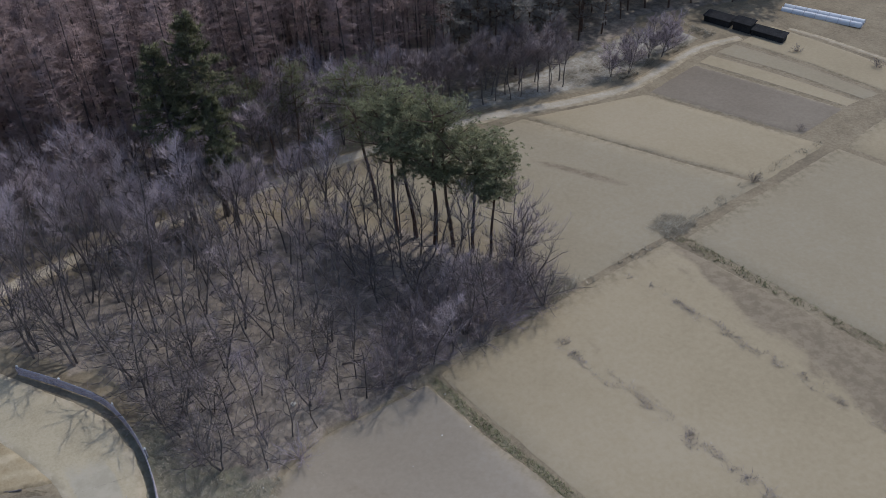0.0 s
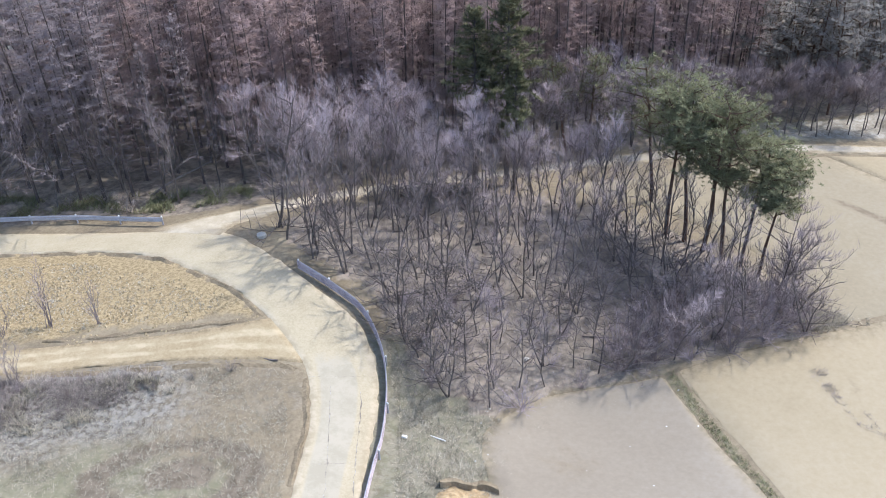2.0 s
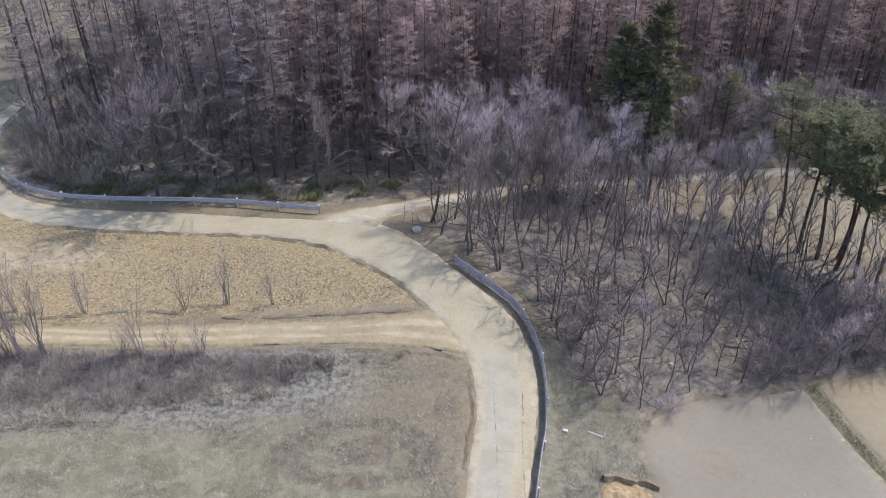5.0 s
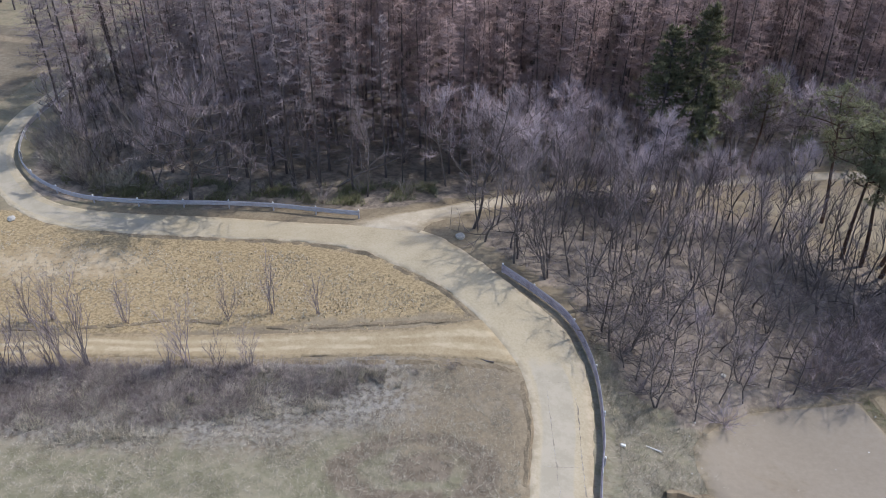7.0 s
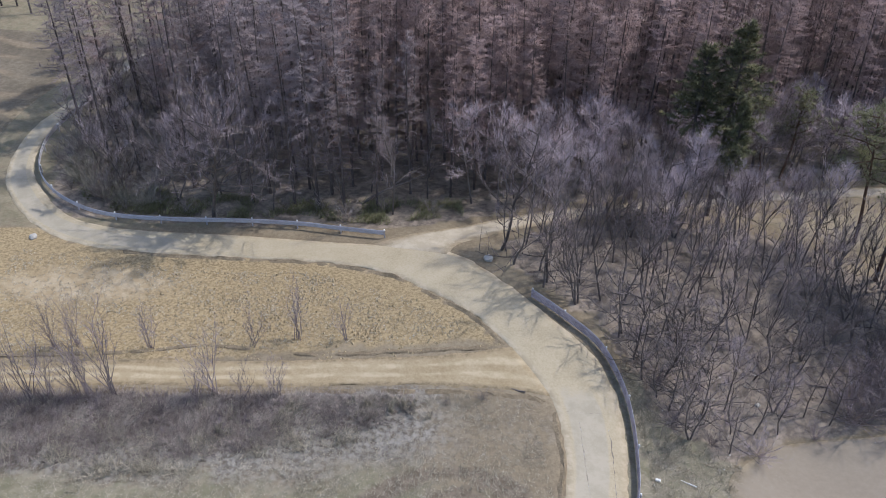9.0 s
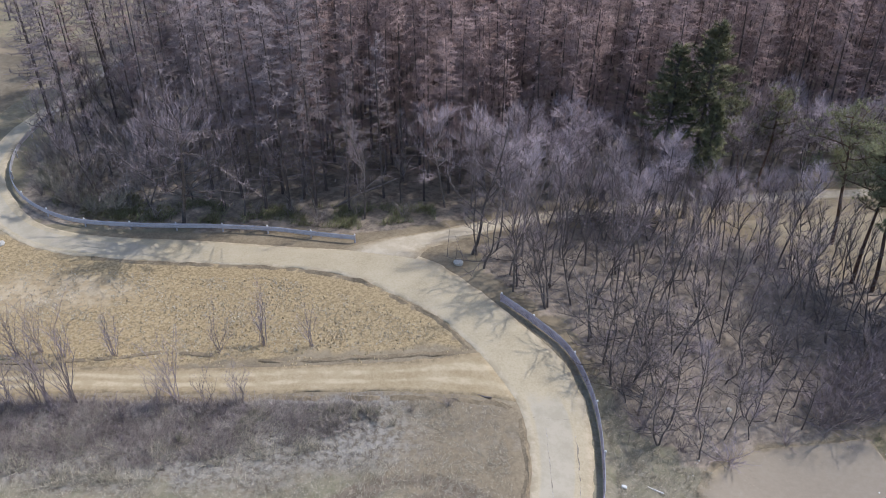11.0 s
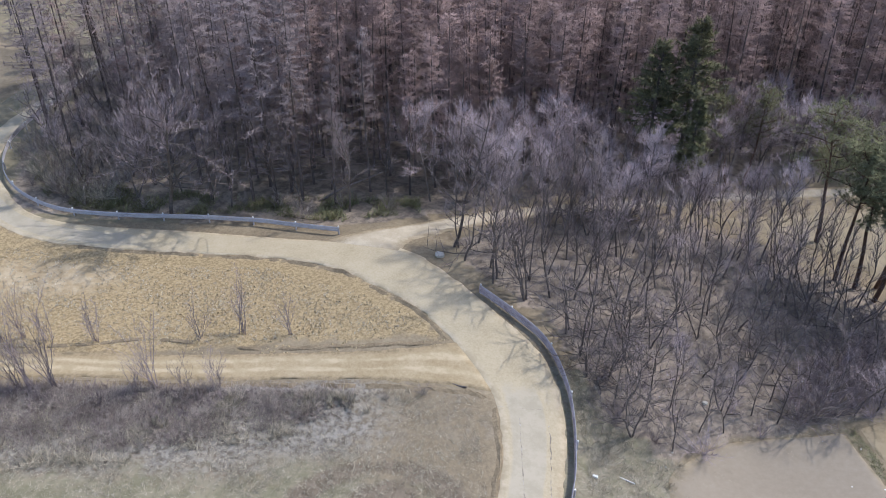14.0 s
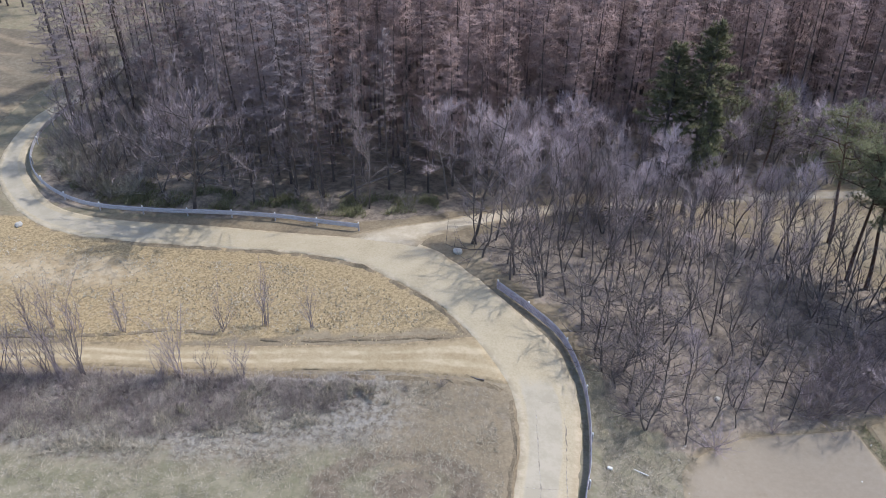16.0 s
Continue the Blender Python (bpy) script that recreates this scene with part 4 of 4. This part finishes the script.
# grass and dead growth
def cover(name, poly, count, height, width, mat, label, seed, blades=4, lean=0.6, keep=None):
    rng = random.Random(seed)
    C = Sticks()
    xs, ys = [p[0] for p in poly], [p[1] for p in poly]
    done = 0
    while done < count:
        x, y = rng.uniform(min(xs), max(xs)), rng.uniform(min(ys), max(ys))
        done += 1
        if not inside(x, y, poly) or (keep and rng.random() > keep(x, y)):
            continue
        z = float(gh(x, y)) - 0.02
        for _ in range(blades):
            h = height * rng.uniform(0.5, 1.3)
            C.blade((x + rng.gauss(0, .06), y + rng.gauss(0, .06), z), (x + rng.gauss(0, lean) * h, y + rng.gauss(0, lean) * h, z + h), width)
    ob = new(name, C.mesh(name, mat))
    return tagged(ob, label, "grass", kind="stuff")


patchy = lambda k, s: (lambda x, y: soft(nz(x, y, s, k), -0.25, 0.35))
cover("dead_scrub", [(-38, 46.0), (-24, 46.0), (-10, 45.3), (-1, 44.8), (-2, 42.6), (-16, 40.0), (-38, 38.5)], 34000, 0.5, 0.016, M_SCRUB, "tangled grey dead scrub on the bank below the track", 21, 4, 0.9, lambda x, y: (0.25 + 0.75 * soft(nz(x, y, 0.4, 1), -0.3, 0.3)) * soft(y + 1.5 * nz(x, y, 0.3, 4), 38.5, 44.0) * soft(1.5 - x + 5 * nz(x, y, 0.3, 6), 0, 14))
cover("dry_grass", [(-38, 44.5), (-20, 44.5), (2, 44.8), (7.2, 44.5), (7.4, 36), (5.5, 26), (-38, 26)], 46000, 0.15, 0.014, M_DRYGRASS, "bleached dry meadow grass", 22, 4, 1.0, lambda x, y: 0.25 + 0.75 * soft(nz(x, y, 0.25, 2), -0.3, 0.4))
cover("tall_grass", [(-38, 45.6), (-14, 45.0), (0, 44.6), (0, 42.0), (-16, 39.0), (-38, 38.0)], 9000, 0.62, 0.018, M_DRYGRASS, "pale wisps of tall dead grass on the bank", 32, 4, 0.7, lambda x, y: soft(nz(x, y, 0.55, 21), 0.0, 0.4))
cover("tall_grass", [(45.8, 44.7), (49.0, 45.1), (49.4, 46.0), (47.6, 47.2), (45.4, 46.8)], 1100, 0.3, 0.016, M_DRYGRASS, "grey-mauve tall dead grass at the corner of the grove", 33, 4, 1.5)
cover("tall_grass", [(60.2, 46.2), (63.6, 46.9), (63.4, 48.4), (62.0, 49.6), (59.6, 48.6)], 800, 0.26, 0.022, M_DRYGRASS, "pale dead weeds where the field banks meet", 34, 4, 1.5)
cover("dry_stubble", [(-34, 50), (-20, 50), (0, 49.8), (3, 50.5), (-1, 54), (-9, 58.5), (-25, 61), (-34, 63)], 9000, 0.11, 0.03, M_DRYGRASS, "tan stubble on the dry meadow", 23, 4, 1.0, lambda x, y: 0.3 + 0.7 * soft(nz(x, y, 0.4, 3), -0.3, 0.4))
cover("spring_grass", [(-34, 77), (-31, 70.4), (-26, 68), (-10, 66.8), (-3, 65), (4, 66), (4, 69), (-12, 70), (-26, 72.5), (-31, 80)], 20000, 0.5, 0.028, M_GREENGRASS, "fresh green growth at the foot of the wood", 24, 4, 0.8, patchy(4, 0.4))
cover("verge_grass", [(14.2, 48), (14.6, 40), (13.6, 33), (12.4, 25), (19, 25), (19.6, 36.5), (21.5, 40), (17, 42.5), (16, 46)], 14000, 0.24, 0.015, M_DRYGRASS, "bleached grass on the verge behind the guardrail", 25, 4, 1.0, lambda x, y: 0.3 + 0.7 * soft(nz(x, y, 0.6, 5), -0.2, 0.4))
cover("verge_grass", [(33.9, 42.6), (34.5, 38.5), (35.35, 33.5), (38.2, 18), (38.9, 18), (36.0, 34), (34.7, 42.8)], 7500, 0.14, 0.018, M_GREENGRASS, "green-brown grass in the ditch between the fields", 26, 4, 0.9)
cover("verge_grass", [(36, 42.6), (47, 44.2), (60, 46.2), (73, 49.2), (85, 51.2), (85, 52.2), (73, 50.4), (60, 47.2), (48, 45.4), (46.6, 47), (44, 44.5)], 9000, 0.3, 0.02, M_DRYGRASS, "dry weeds on the bank between the fields", 27, 4, 0.9, patchy(6, 0.8))
cover("verge_grass", [(60.4, 46), (61.6, 46), (66.8, 22), (66.0, 22)], 2500, 0.25, 0.018, M_GREENGRASS, "dark grass on the bank between the fields", 29, 4, 0.9)
cover("leaf_litter", GROVE, 16000, 0.12, 0.025, M_SCRUB, "dead stalks and litter under the grove", 28, 3, 1.6)
cover("leaf_litter", [(19.4, 38.0), (21.5, 40.6), (25.6, 42.6), (33.5, 42.9), (33.5, 41.2), (26, 40.4), (21.4, 37.2), (20.4, 30), (19.2, 30)], 4500, 0.12, 0.025, M_DRYGRASS, "dead grass straying over the field margin", 35, 3, 1.4, patchy(13, 0.8))
cover("dry_brush", [(70, 73.5), (78, 72.8), (86, 75.6), (95, 77.6), (92, 85), (84, 83), (76, 80), (70, 77)], 9000, 0.3, 0.022, M_DRYGRASS, "pale dry brush on the rough ground by the lane", 30, 4, 1.5, patchy(9, 0.4))
near_rows = lambda x, y: max(soft(0.9 - abs(x - 44.6 - 0.18 * (38 - y)), 0, 0.9), 0.7 * soft(0.8 - abs(x - 55.2 - 0.22 * (38 - y)), 0, 0.8)) * 0.85 * soft(nz(x, y, 1.1, 11), -0.15, 0.45)
cover("stubble_row", [(41, 42.5), (57, 44.5), (60, 22), (46, 22)], 56000, 0.16, 0.03, M_SCRUB, "dark dead weeds in broken rows across the field", 31, 4, 1.2, near_rows)


def clods(poly, count, label, seed, keep):
    """Crumbs of dry turned earth."""
    rng = random.Random(seed)
    xs, ys = [p[0] for p in poly], [p[1] for p in poly]
    v, f = [], []
    for _ in range(count):
        x, y = rng.uniform(min(xs), max(xs)), rng.uniform(min(ys), max(ys))
        if not inside(x, y, poly) or rng.random() > keep(x, y):
            continue
        r, z, k, a = rng.uniform(0.05, 0.17), float(gh(x, y)), len(v), rng.uniform(0, 6.28)
        for i in range(5):
            q = r * rng.uniform(0.7, 1.3)
            v.append((x + q * math.cos(a + 1.257 * i), y + q * math.sin(a + 1.257 * i), z - 0.03))
        v.append((x + rng.gauss(0, 0.3) * r, y + rng.gauss(0, 0.3) * r, z + r * rng.uniform(0.6, 1.1)))
        f += [(k + i, k + (i + 1) % 5, k + 5) for i in range(5)]
    return tagged(link_mesh("earth_crumbs", v, f, M_TRACK), label, "soil", kind="stuff")


clods([(-24, 50.2), (3, 49.8), (4, 50.8), (-1, 54), (-8, 58), (-20, 60)], 4200, "crumbs of dry turned earth on the meadow", 61, lambda x, y: 0.15 + 0.85 * soft(nz(x, y, 0.3, 17), -0.15, 0.3) * soft(x, -20, -13))
clods([(-30, 49.2), (6, 48.2), (6, 49.6), (-8, 50.2), (-30, 50.8)], 900, "crumbs of earth above the farm track", 62, patchy(18, 0.5))


# ---- guardrails ----
def guardrail(name, line, label, mat, post_every=4.0, prof=((0.0, 0.36), (0.055, 0.43), (0.055, 0.54), (0.0, 0.61), (0.055, 0.68), (0.055, 0.75), (0.0, 0.80))):
    root = tagged(new(name), label, "guardrail")
    pts = spline(line, 0.5)
    n = int(sum(np.linalg.norm(pts[i + 1] - pts[i]) for i in range(len(pts) - 1)) / 0.5)
    P = resample(pts, n)
    rows = []
    for i in range(n):
        d = P[min(i + 1, n - 1)] - P[max(i - 1, 0)]
        d = d / np.linalg.norm(d)
        side = np.array([-d[1], d[0]])
        z = float(gh(*P[i]))
        rows.append([(P[i][0] + side[0] * a, P[i][1] + side[1] * a, z + b) for a, b in prof] + [(P[i][0] + side[0] * (a - 0.012), P[i][1] + side[1] * (a - 0.012), z + b) for a, b in prof[::-1]])
    k = len(rows[0])
    every = max(1, round(post_every / 0.5))
    stops = list(range(0, n - 1, every)) + [n - 1]
    for i0, i1 in zip(stops[:-1], stops[1:]):
        bay = rows[i0:i1 + 1]
        verts = [v for r in bay for v in r]
        faces = [(i * k + j, i * k + (j + 1) % k, (i + 1) * k + (j + 1) % k, (i + 1) * k + j) for i in range(len(bay) - 1) for j in range(k)]
        faces += [tuple(range(k)), tuple(range(len(bay) * k - 1, (len(bay) - 1) * k - 1, -1))]
        link_mesh("rail", verts, faces, mat, root)
    # Added strip of paler steel for the bright line along the beam's top.
    top = Sticks()
    top.line([np.array((x, y, float(gh(x, y)) + prof[-1][1] + 0.015)) for x, y in P], 0.022, 0.022, 4)
    ob = new("top_edge", top.mesh("top_edge", M_GALV))
    ob.parent = root
    for i in stops:
        d = P[min(i + 1, n - 1)] - P[max(i - 1, 0)]
        d = d / np.linalg.norm(d)
        side = np.array([-d[1], d[0]])
        c = P[i] - side * 0.10
        z = float(gh(*c))
        bm = bmesh.new()
        bmesh.ops.create_cone(bm, cap_ends=True, segments=10, radius1=0.07, radius2=0.07, depth=1.0, matrix=Matrix.Translation((c[0], c[1], z + 0.3)))
        post = part("post", bm, M_GALV, root)
        bm = bmesh.new()
        bmesh.ops.create_cone(bm, cap_ends=True, segments=10, radius1=0.085, radius2=0.06, depth=0.10, matrix=Matrix.Translation((c[0], c[1], z + 0.85)))
        part("cap", bm, M_WHITE, post, "white post cap")
    return root


guardrail("guardrail", [(8.3, 53.6), (11.0, 51.0), (12.9, 48.8), (13.9, 45.6), (14.0, 42.2), (13.4, 38.1), (12.7, 35.6), (11.9, 32.5), (11.0, 28.5), (10.0, 24.4)][::-1], "dull weathered steel guardrail before the grove, shade painted on its face", M_RAIL, prof=((0.0, 0.12), (0.07, 0.18), (0.07, 0.30), (0.0, 0.36), (0.07, 0.42), (0.07, 0.56), (0.0, 0.62), (0.07, 0.68), (0.07, 0.80), (0.0, 0.86)))
guardrail("guardrail", [(-3.1, 62.6), (-7.5, 64.2), (-10.6, 65.2), (-15.6, 66.0), (-22.1, 66.4), (-27.6, 67.2), (-31.3, 69.2), (-34.0, 72.0), (-35.7, 75.4), (-36.4, 79.8), (-35.9, 83.9), (-34.7, 88.0), (-32.8, 94.5), (-30.0, 101.5)], "grey galvanised guardrail round the bend below the larches", M_GALV)


# ---- small things ----
def lump(name, x, y, r, mat, label, category, seed=1, flat=0.6, group="", z=None):
    rng = random.Random(seed)
    bm = bmesh.new()
    bmesh.ops.create_icosphere(bm, subdivisions=2, radius=r)
    for v in bm.verts:
        v.co *= 1 + 0.28 * noise.noise(v.co * (1.6 / r) + Vector((seed, 0, 0)))
        v.co.z *= flat
    me = bpy.data.meshes.new(name)
    bm.to_mesh(me)
    bm.free()
    me.materials.append(mat)
    ob = new(name, me)
    ob.matrix_basis = pose(x, y, float(gh(x, y)) + r * flat * 0.55, 0, 0, rng.uniform(0, 360))
    return tagged(ob, label, category, group)


lump("rock", 5.4, 58.2, 0.42, M_STONE, "pale rock at the fork of the lanes", "rock", 3)
lump("rock", -33.1, 64.4, 0.35, M_STONE, "pale rock beside the lane", "rock", 4)
lump("rock", 24.4, 45.3, 0.22, M_STONE, "small pale rock under the grove", "rock", 5)


def box_bm(sx, sy, sz, bevel=0.02):
    bm = bmesh.new()
    bmesh.ops.create_cube(bm, size=1)
    bmesh.ops.scale(bm, vec=(sx, sy, sz), verts=bm.verts)
    bmesh.ops.bevel(bm, geom=bm.edges[:], offset=bevel, segments=1, affect="EDGES")
    return bm


def loose(name, bm, mat, m, label, category, group=""):
    me = bpy.data.meshes.new(name)
    bm.to_mesh(me)
    bm.free()
    me.materials.append(mat)
    ob = new(name, me)
    ob.matrix_basis = m
    return tagged(ob, label, category, group)


bx, by = 14.75, 38.1
loose("foam_block", box_bm(0.36, 0.22, 0.18, 0.04), M_WHITE, pose(bx, by, float(gh(bx, by)) + 0.11, 0, 0, -25), "white foam block in the verge grass", "debris")
bm = bmesh.new()
bmesh.ops.create_cone(bm, cap_ends=True, segments=8, radius1=0.05, radius2=0.045, depth=1.25, matrix=Matrix.Rotation(radians(90), 4, "Y"))
loose("pole", bm, M_WHITE, pose(16.85, 38.1, float(gh(16.85, 38.1)) + 0.06, 0, 0, -33), "pale pole lying in the verge grass", "debris")
rng = random.Random(31)
scrap = [(rng.uniform(19.0, 23.5), rng.uniform(35.5, 41.0)) for _ in range(16)] + [(rng.uniform(22, 34), rng.uniform(30, 42)) for _ in range(14)] + [(rng.uniform(16, 34), rng.uniform(43.5, 49)) for _ in range(16)] + [(34 + rng.uniform(-.3, .6), rng.uniform(36, 41)) for _ in range(4)]
for i, (x, y) in enumerate(scrap):
    lump("pebble", x, y, rng.uniform(0.04, 0.09), M_STONE if i % 3 else M_WHITE, "small pale pebble on the soil", "stone", 40 + i, 0.5, "pebbles by the field")


def clay_pit():
    """A freshly dug hollow with a crumbling dark rim, its spoil spilt over the field's corner."""
    root = tagged(new("clay_heap"), "freshly dug orange clay with a dark crumbling rim", "earth heap")
    verts, faces, n = [], [], 28
    for j in range(n):
        for i in range(n):
            u, v = i / (n - 1) * 2 - 1, j / (n - 1) * 2 - 1
            x, y = 18.0 + u * 2.2, 32.2 + v * 2.0
            r = math.hypot(u, v) + 0.18 * nz(x, y, 0.9, 2)
            z = float(gh(x, y)) - 0.06 + 0.5 * max(0, 1 - r) ** 0.6 * (0.7 + 0.6 * nz(x, y, 1.3, 6)) + 0.1 * nz(x, y, 3, 1) * (r < 0.9)
            verts.append((x, y, z))
    faces = [(j * n + i, j * n + i + 1, (j + 1) * n + i + 1, (j + 1) * n + i) for j in range(n - 1) for i in range(n - 1)]
    link_mesh("spoil", verts, faces, M_CLAY, root)
    verts, faces = [], []
    pts = resample(spline([(16.5, 33.9), (17.4, 34.0), (18.3, 33.6), (19.2, 33.7), (20.0, 33.2)], 0.2), 22)
    for i, (x, y) in enumerate(pts):
        w = 0.16 + 0.10 * nz(x, y, 1.7, 3)
        z = float(gh(x, y))
        verts += [(x, y - w - 0.1, z + 0.1), (x, y - w, z + 0.5 + 0.15 * nz(x, y, 2, 1)), (x, y + w, z + 0.46), (x, y + w + 0.25, z - 0.05)]
        if i:
            k = 4 * i
            faces += [(k - 4 + a, k - 3 + a, k + 1 + a, k + a) for a in range(3)]
    link_mesh("rim", verts, faces, M_BANK, root, "dark turfed rim")


clay_pit()
# fallen branch at the end of the track, log in the grove
for x, y, ln, rz, sd in ((6.7, 44.9, 1.6, 160, 1), (22.6, 57.4, 2.6, 20, 2), (29.0, 47.0, 2.4, -15, 3), (-20.5, 43.0, 2.2, 50, 4)):
    rg = random.Random(sd)
    C = Sticks()
    ln_ = grow(rg, np.array([0., 0., 0.06]), np.array([1., 0., 0.02]), ln, 5, 0.1)
    C.line(ln_, 0.07, 0.03, 6)
    for k in range(4):
        q, d = at(ln_, 0.3 + 0.17 * k)
        C.twig(q, q + np.array([rg.uniform(.1, .5), rg.gauss(0, .4), rg.uniform(.05, .3)]), 0.025)
    ob = new("fallen_branch", C.mesh("fallen_branch", M_BARK if sd != 4 else M_STONE))
    ob.matrix_basis = pose(x, y, float(gh(x, y)) + 0.03, 0, 0, rz)
    tagged(ob, "crooked fallen branch lying on the ground", "branch", "fallen branches")

def brush_heap(x0, x1, y, high, seed):
    """A long heap of cut branches thrown together."""
    rg = random.Random(seed)
    C = Sticks()
    for _ in range(150):
        x = rg.uniform(x0, x1)
        yy = y + 0.05 * (x - x0) + rg.gauss(0, 0.55)
        z = float(gh(x, yy)) + rg.uniform(0.0, high)
        st = grow(rg, np.array([x, yy, z]), aim(rg.choice((0.2, 3.3)) + rg.gauss(0, 0.6), rg.gauss(0.05, 0.22)), rg.uniform(1.2, 3.2), 3, 0.14)
        C.line(st, rg.uniform(0.025, 0.06), 0.012)
        for _ in range(5):
            q, d = at(st, rg.uniform(0.3, 0.99))
            C.blade(q, q + (d / np.linalg.norm(d) + aim(rg.uniform(0, 6.28), rg.uniform(-0.2, 0.9)) * 0.7) * rg.uniform(0.3, 0.7), 0.014)
    return tagged(new("brush_heap", C.mesh("brush_heap", M_BARK)), "long heap of dark cut branches beside the side lane", "brush heap", kind="stuff")


brush_heap(17.0, 25.0, 66.2, 0.9, 71)
rg = random.Random(72)
C = Sticks()
ln_ = grow(rg, np.array([-5.2, 69.2, float(gh(-5.2, 69.2))]), aim(0.12, 0.5), 6.6, 5, 0.05)
C.line(ln_, 0.13, 0.05, 6)
for k in range(7):
    q, d = at(ln_, 0.25 + 0.1 * k)
    C.twig(q, q + aim(rg.uniform(0, 6.28), rg.uniform(-0.3, 0.6)) * rg.uniform(0.6, 1.4), 0.025)
tagged(new("dead_trunk", C.mesh("dead_trunk", M_BARK)), "dead trunk leaning among the larches", "tree")

# slab joints and cracks of the lane
def crack(line, w, label):
    pts = resample(spline(line, 0.2), 70)
    verts, faces = [], []
    for i, (x, y) in enumerate(pts):
        d = pts[min(i + 1, 69)] - pts[max(i - 1, 0)]
        d = d / np.linalg.norm(d)
        k = w * max(0.1, 0.45 + 1.5 * nz(x, y, 3.7, 1))
        jx = 0.12 * nz(x, y, 1.6, 3)
        verts += [(x - d[1] * k + jx, y + d[0] * k, float(gh(x, y)) + 0.066), (x + d[1] * k + jx, y - d[0] * k, float(gh(x, y)) + 0.066)]
        if i:
            faces.append((2 * i - 2, 2 * i, 2 * i + 1, 2 * i - 1))
    ob = link_mesh("crack", verts, faces, M_RUBBLE)
    return tagged(ob, label, "crack", kind="structure")


crack([(10.2, 42.5), (10.1, 40.8), (9.8, 36.5), (9.4, 32.2)], 0.06, "dark weedy crack along the concrete lane")
crack([(12.2, 42.0), (12.0, 39.8), (11.5, 36.0), (11.1, 32.2)], 0.055, "dark weedy crack along the concrete lane")
crack([(8.6, 36.1), (9.8, 36.0), (11.2, 36.0)], 0.03, "slab joint across the concrete lane")
crack([(8.2, 29.0), (9.4, 28.9), (10.8, 28.9)], 0.03, "slab joint across the concrete lane")
crack([(8.8, 43.4), (10.5, 43.3), (12.6, 43.3)], 0.02, "slab joint across the concrete lane")


# ---- sheds at the far fields ----
def tunnel(x, y, rz, length, width, high):
    root = tagged(new("greenhouse"), "long low tunnel greenhouse of white plastic film", "greenhouse", "greenhouses")
    n, m = 10, 14
    verts, faces = [], []
    for i in range(m + 1):
        for j in range(n + 1):
            a = math.pi * j / n
            verts.append((length * (i / m - 0.5), width / 2 * math.cos(a), high * math.sin(a) * (1 + 0.015 * (i % 2))))
    faces = [(i * (n + 1) + j, i * (n + 1) + j + 1, (i + 1) * (n + 1) + j + 1, (i + 1) * (n + 1) + j) for i in range(m) for j in range(n)]
    faces += [tuple(range(n + 1)), tuple(range(m * (n + 1) + n, m * (n + 1) - 1, -1))]
    link_mesh("cover", verts, faces, M_FILM, root, "white plastic cover")
    for i in range(0, m + 1, 2):
        C = Sticks()
        C.line([np.array((length * (i / m - 0.5), (width / 2 + .03) * math.cos(math.pi * j / n), (high + .04) * math.sin(math.pi * j / n))) for j in range(n + 1)], 0.03, 0.03, 4)
        ob = new("hoop", C.mesh("hoop", M_GALV))
        ob.parent = root
    root.matrix_basis = pose(x, y, float(gh(x, y)), 0, 0, rz)


tunnel(110.5, 74.5, -64, 10.4, 0.9, 0.55)
tunnel(111.7, 75.1, -64, 10.4, 0.9, 0.55)


def net_shed(x, y, rz, sx, sy, sz):
    root = tagged(new("shed"), "low black shed under shade netting at the field's edge", "shed", "black sheds")
    bm = box_bm(sx, sy, sz, 0.06)
    bmesh.ops.translate(bm, verts=bm.verts, vec=(0, 0, sz / 2))
    part("wall", bm, M_DARK, root)
    bm = box_bm(sx + 0.3, sy + 0.3, 0.1, 0.03)
    for v in bm.verts:
        v.co.z += sz + 0.05 + (0.25 if v.co.y > 0 else 0.0)
    part("roof", bm, M_DARK, root)
    root.matrix_basis = pose(x, y, float(gh(x, y)), 0, 0, rz)


net_shed(97.6, 80.0, -71, 3.6, 1.5, 0.8)
net_shed(98.7, 76.7, -71, 2.4, 1.4, 1.1)
net_shed(99.8, 73.4, -71, 4.2, 1.3, 0.7)
tagged(ribbon("far_lane", [(103.5, 74.0), (105.2, 69.0), (107.2, 60.0)], [(104.7, 74.4), (106.4, 69.4), (108.4, 60.2)], M_LANE, 0.06, 4, 0.8, 0.2), "pale lane beside the greenhouses", "road")
for x, y, s in ((99.7, 68.5, .5), (104.7, 60.9, .6), (73.3, 49.6, .5), (84.9, 54.4, .4)):
    ob = new("shrub", shrub_meshes(int(x * 10), 2.2, 20, 0.9, 10, M_SCRUB, 0.02))
    ob.matrix_basis = Matrix.LocRotScale((x, y, float(gh(x, y))), None, (s, s, s))
    tagged(ob, "dry grey bush on the bank between fields", "shrub", "bushes on the banks")
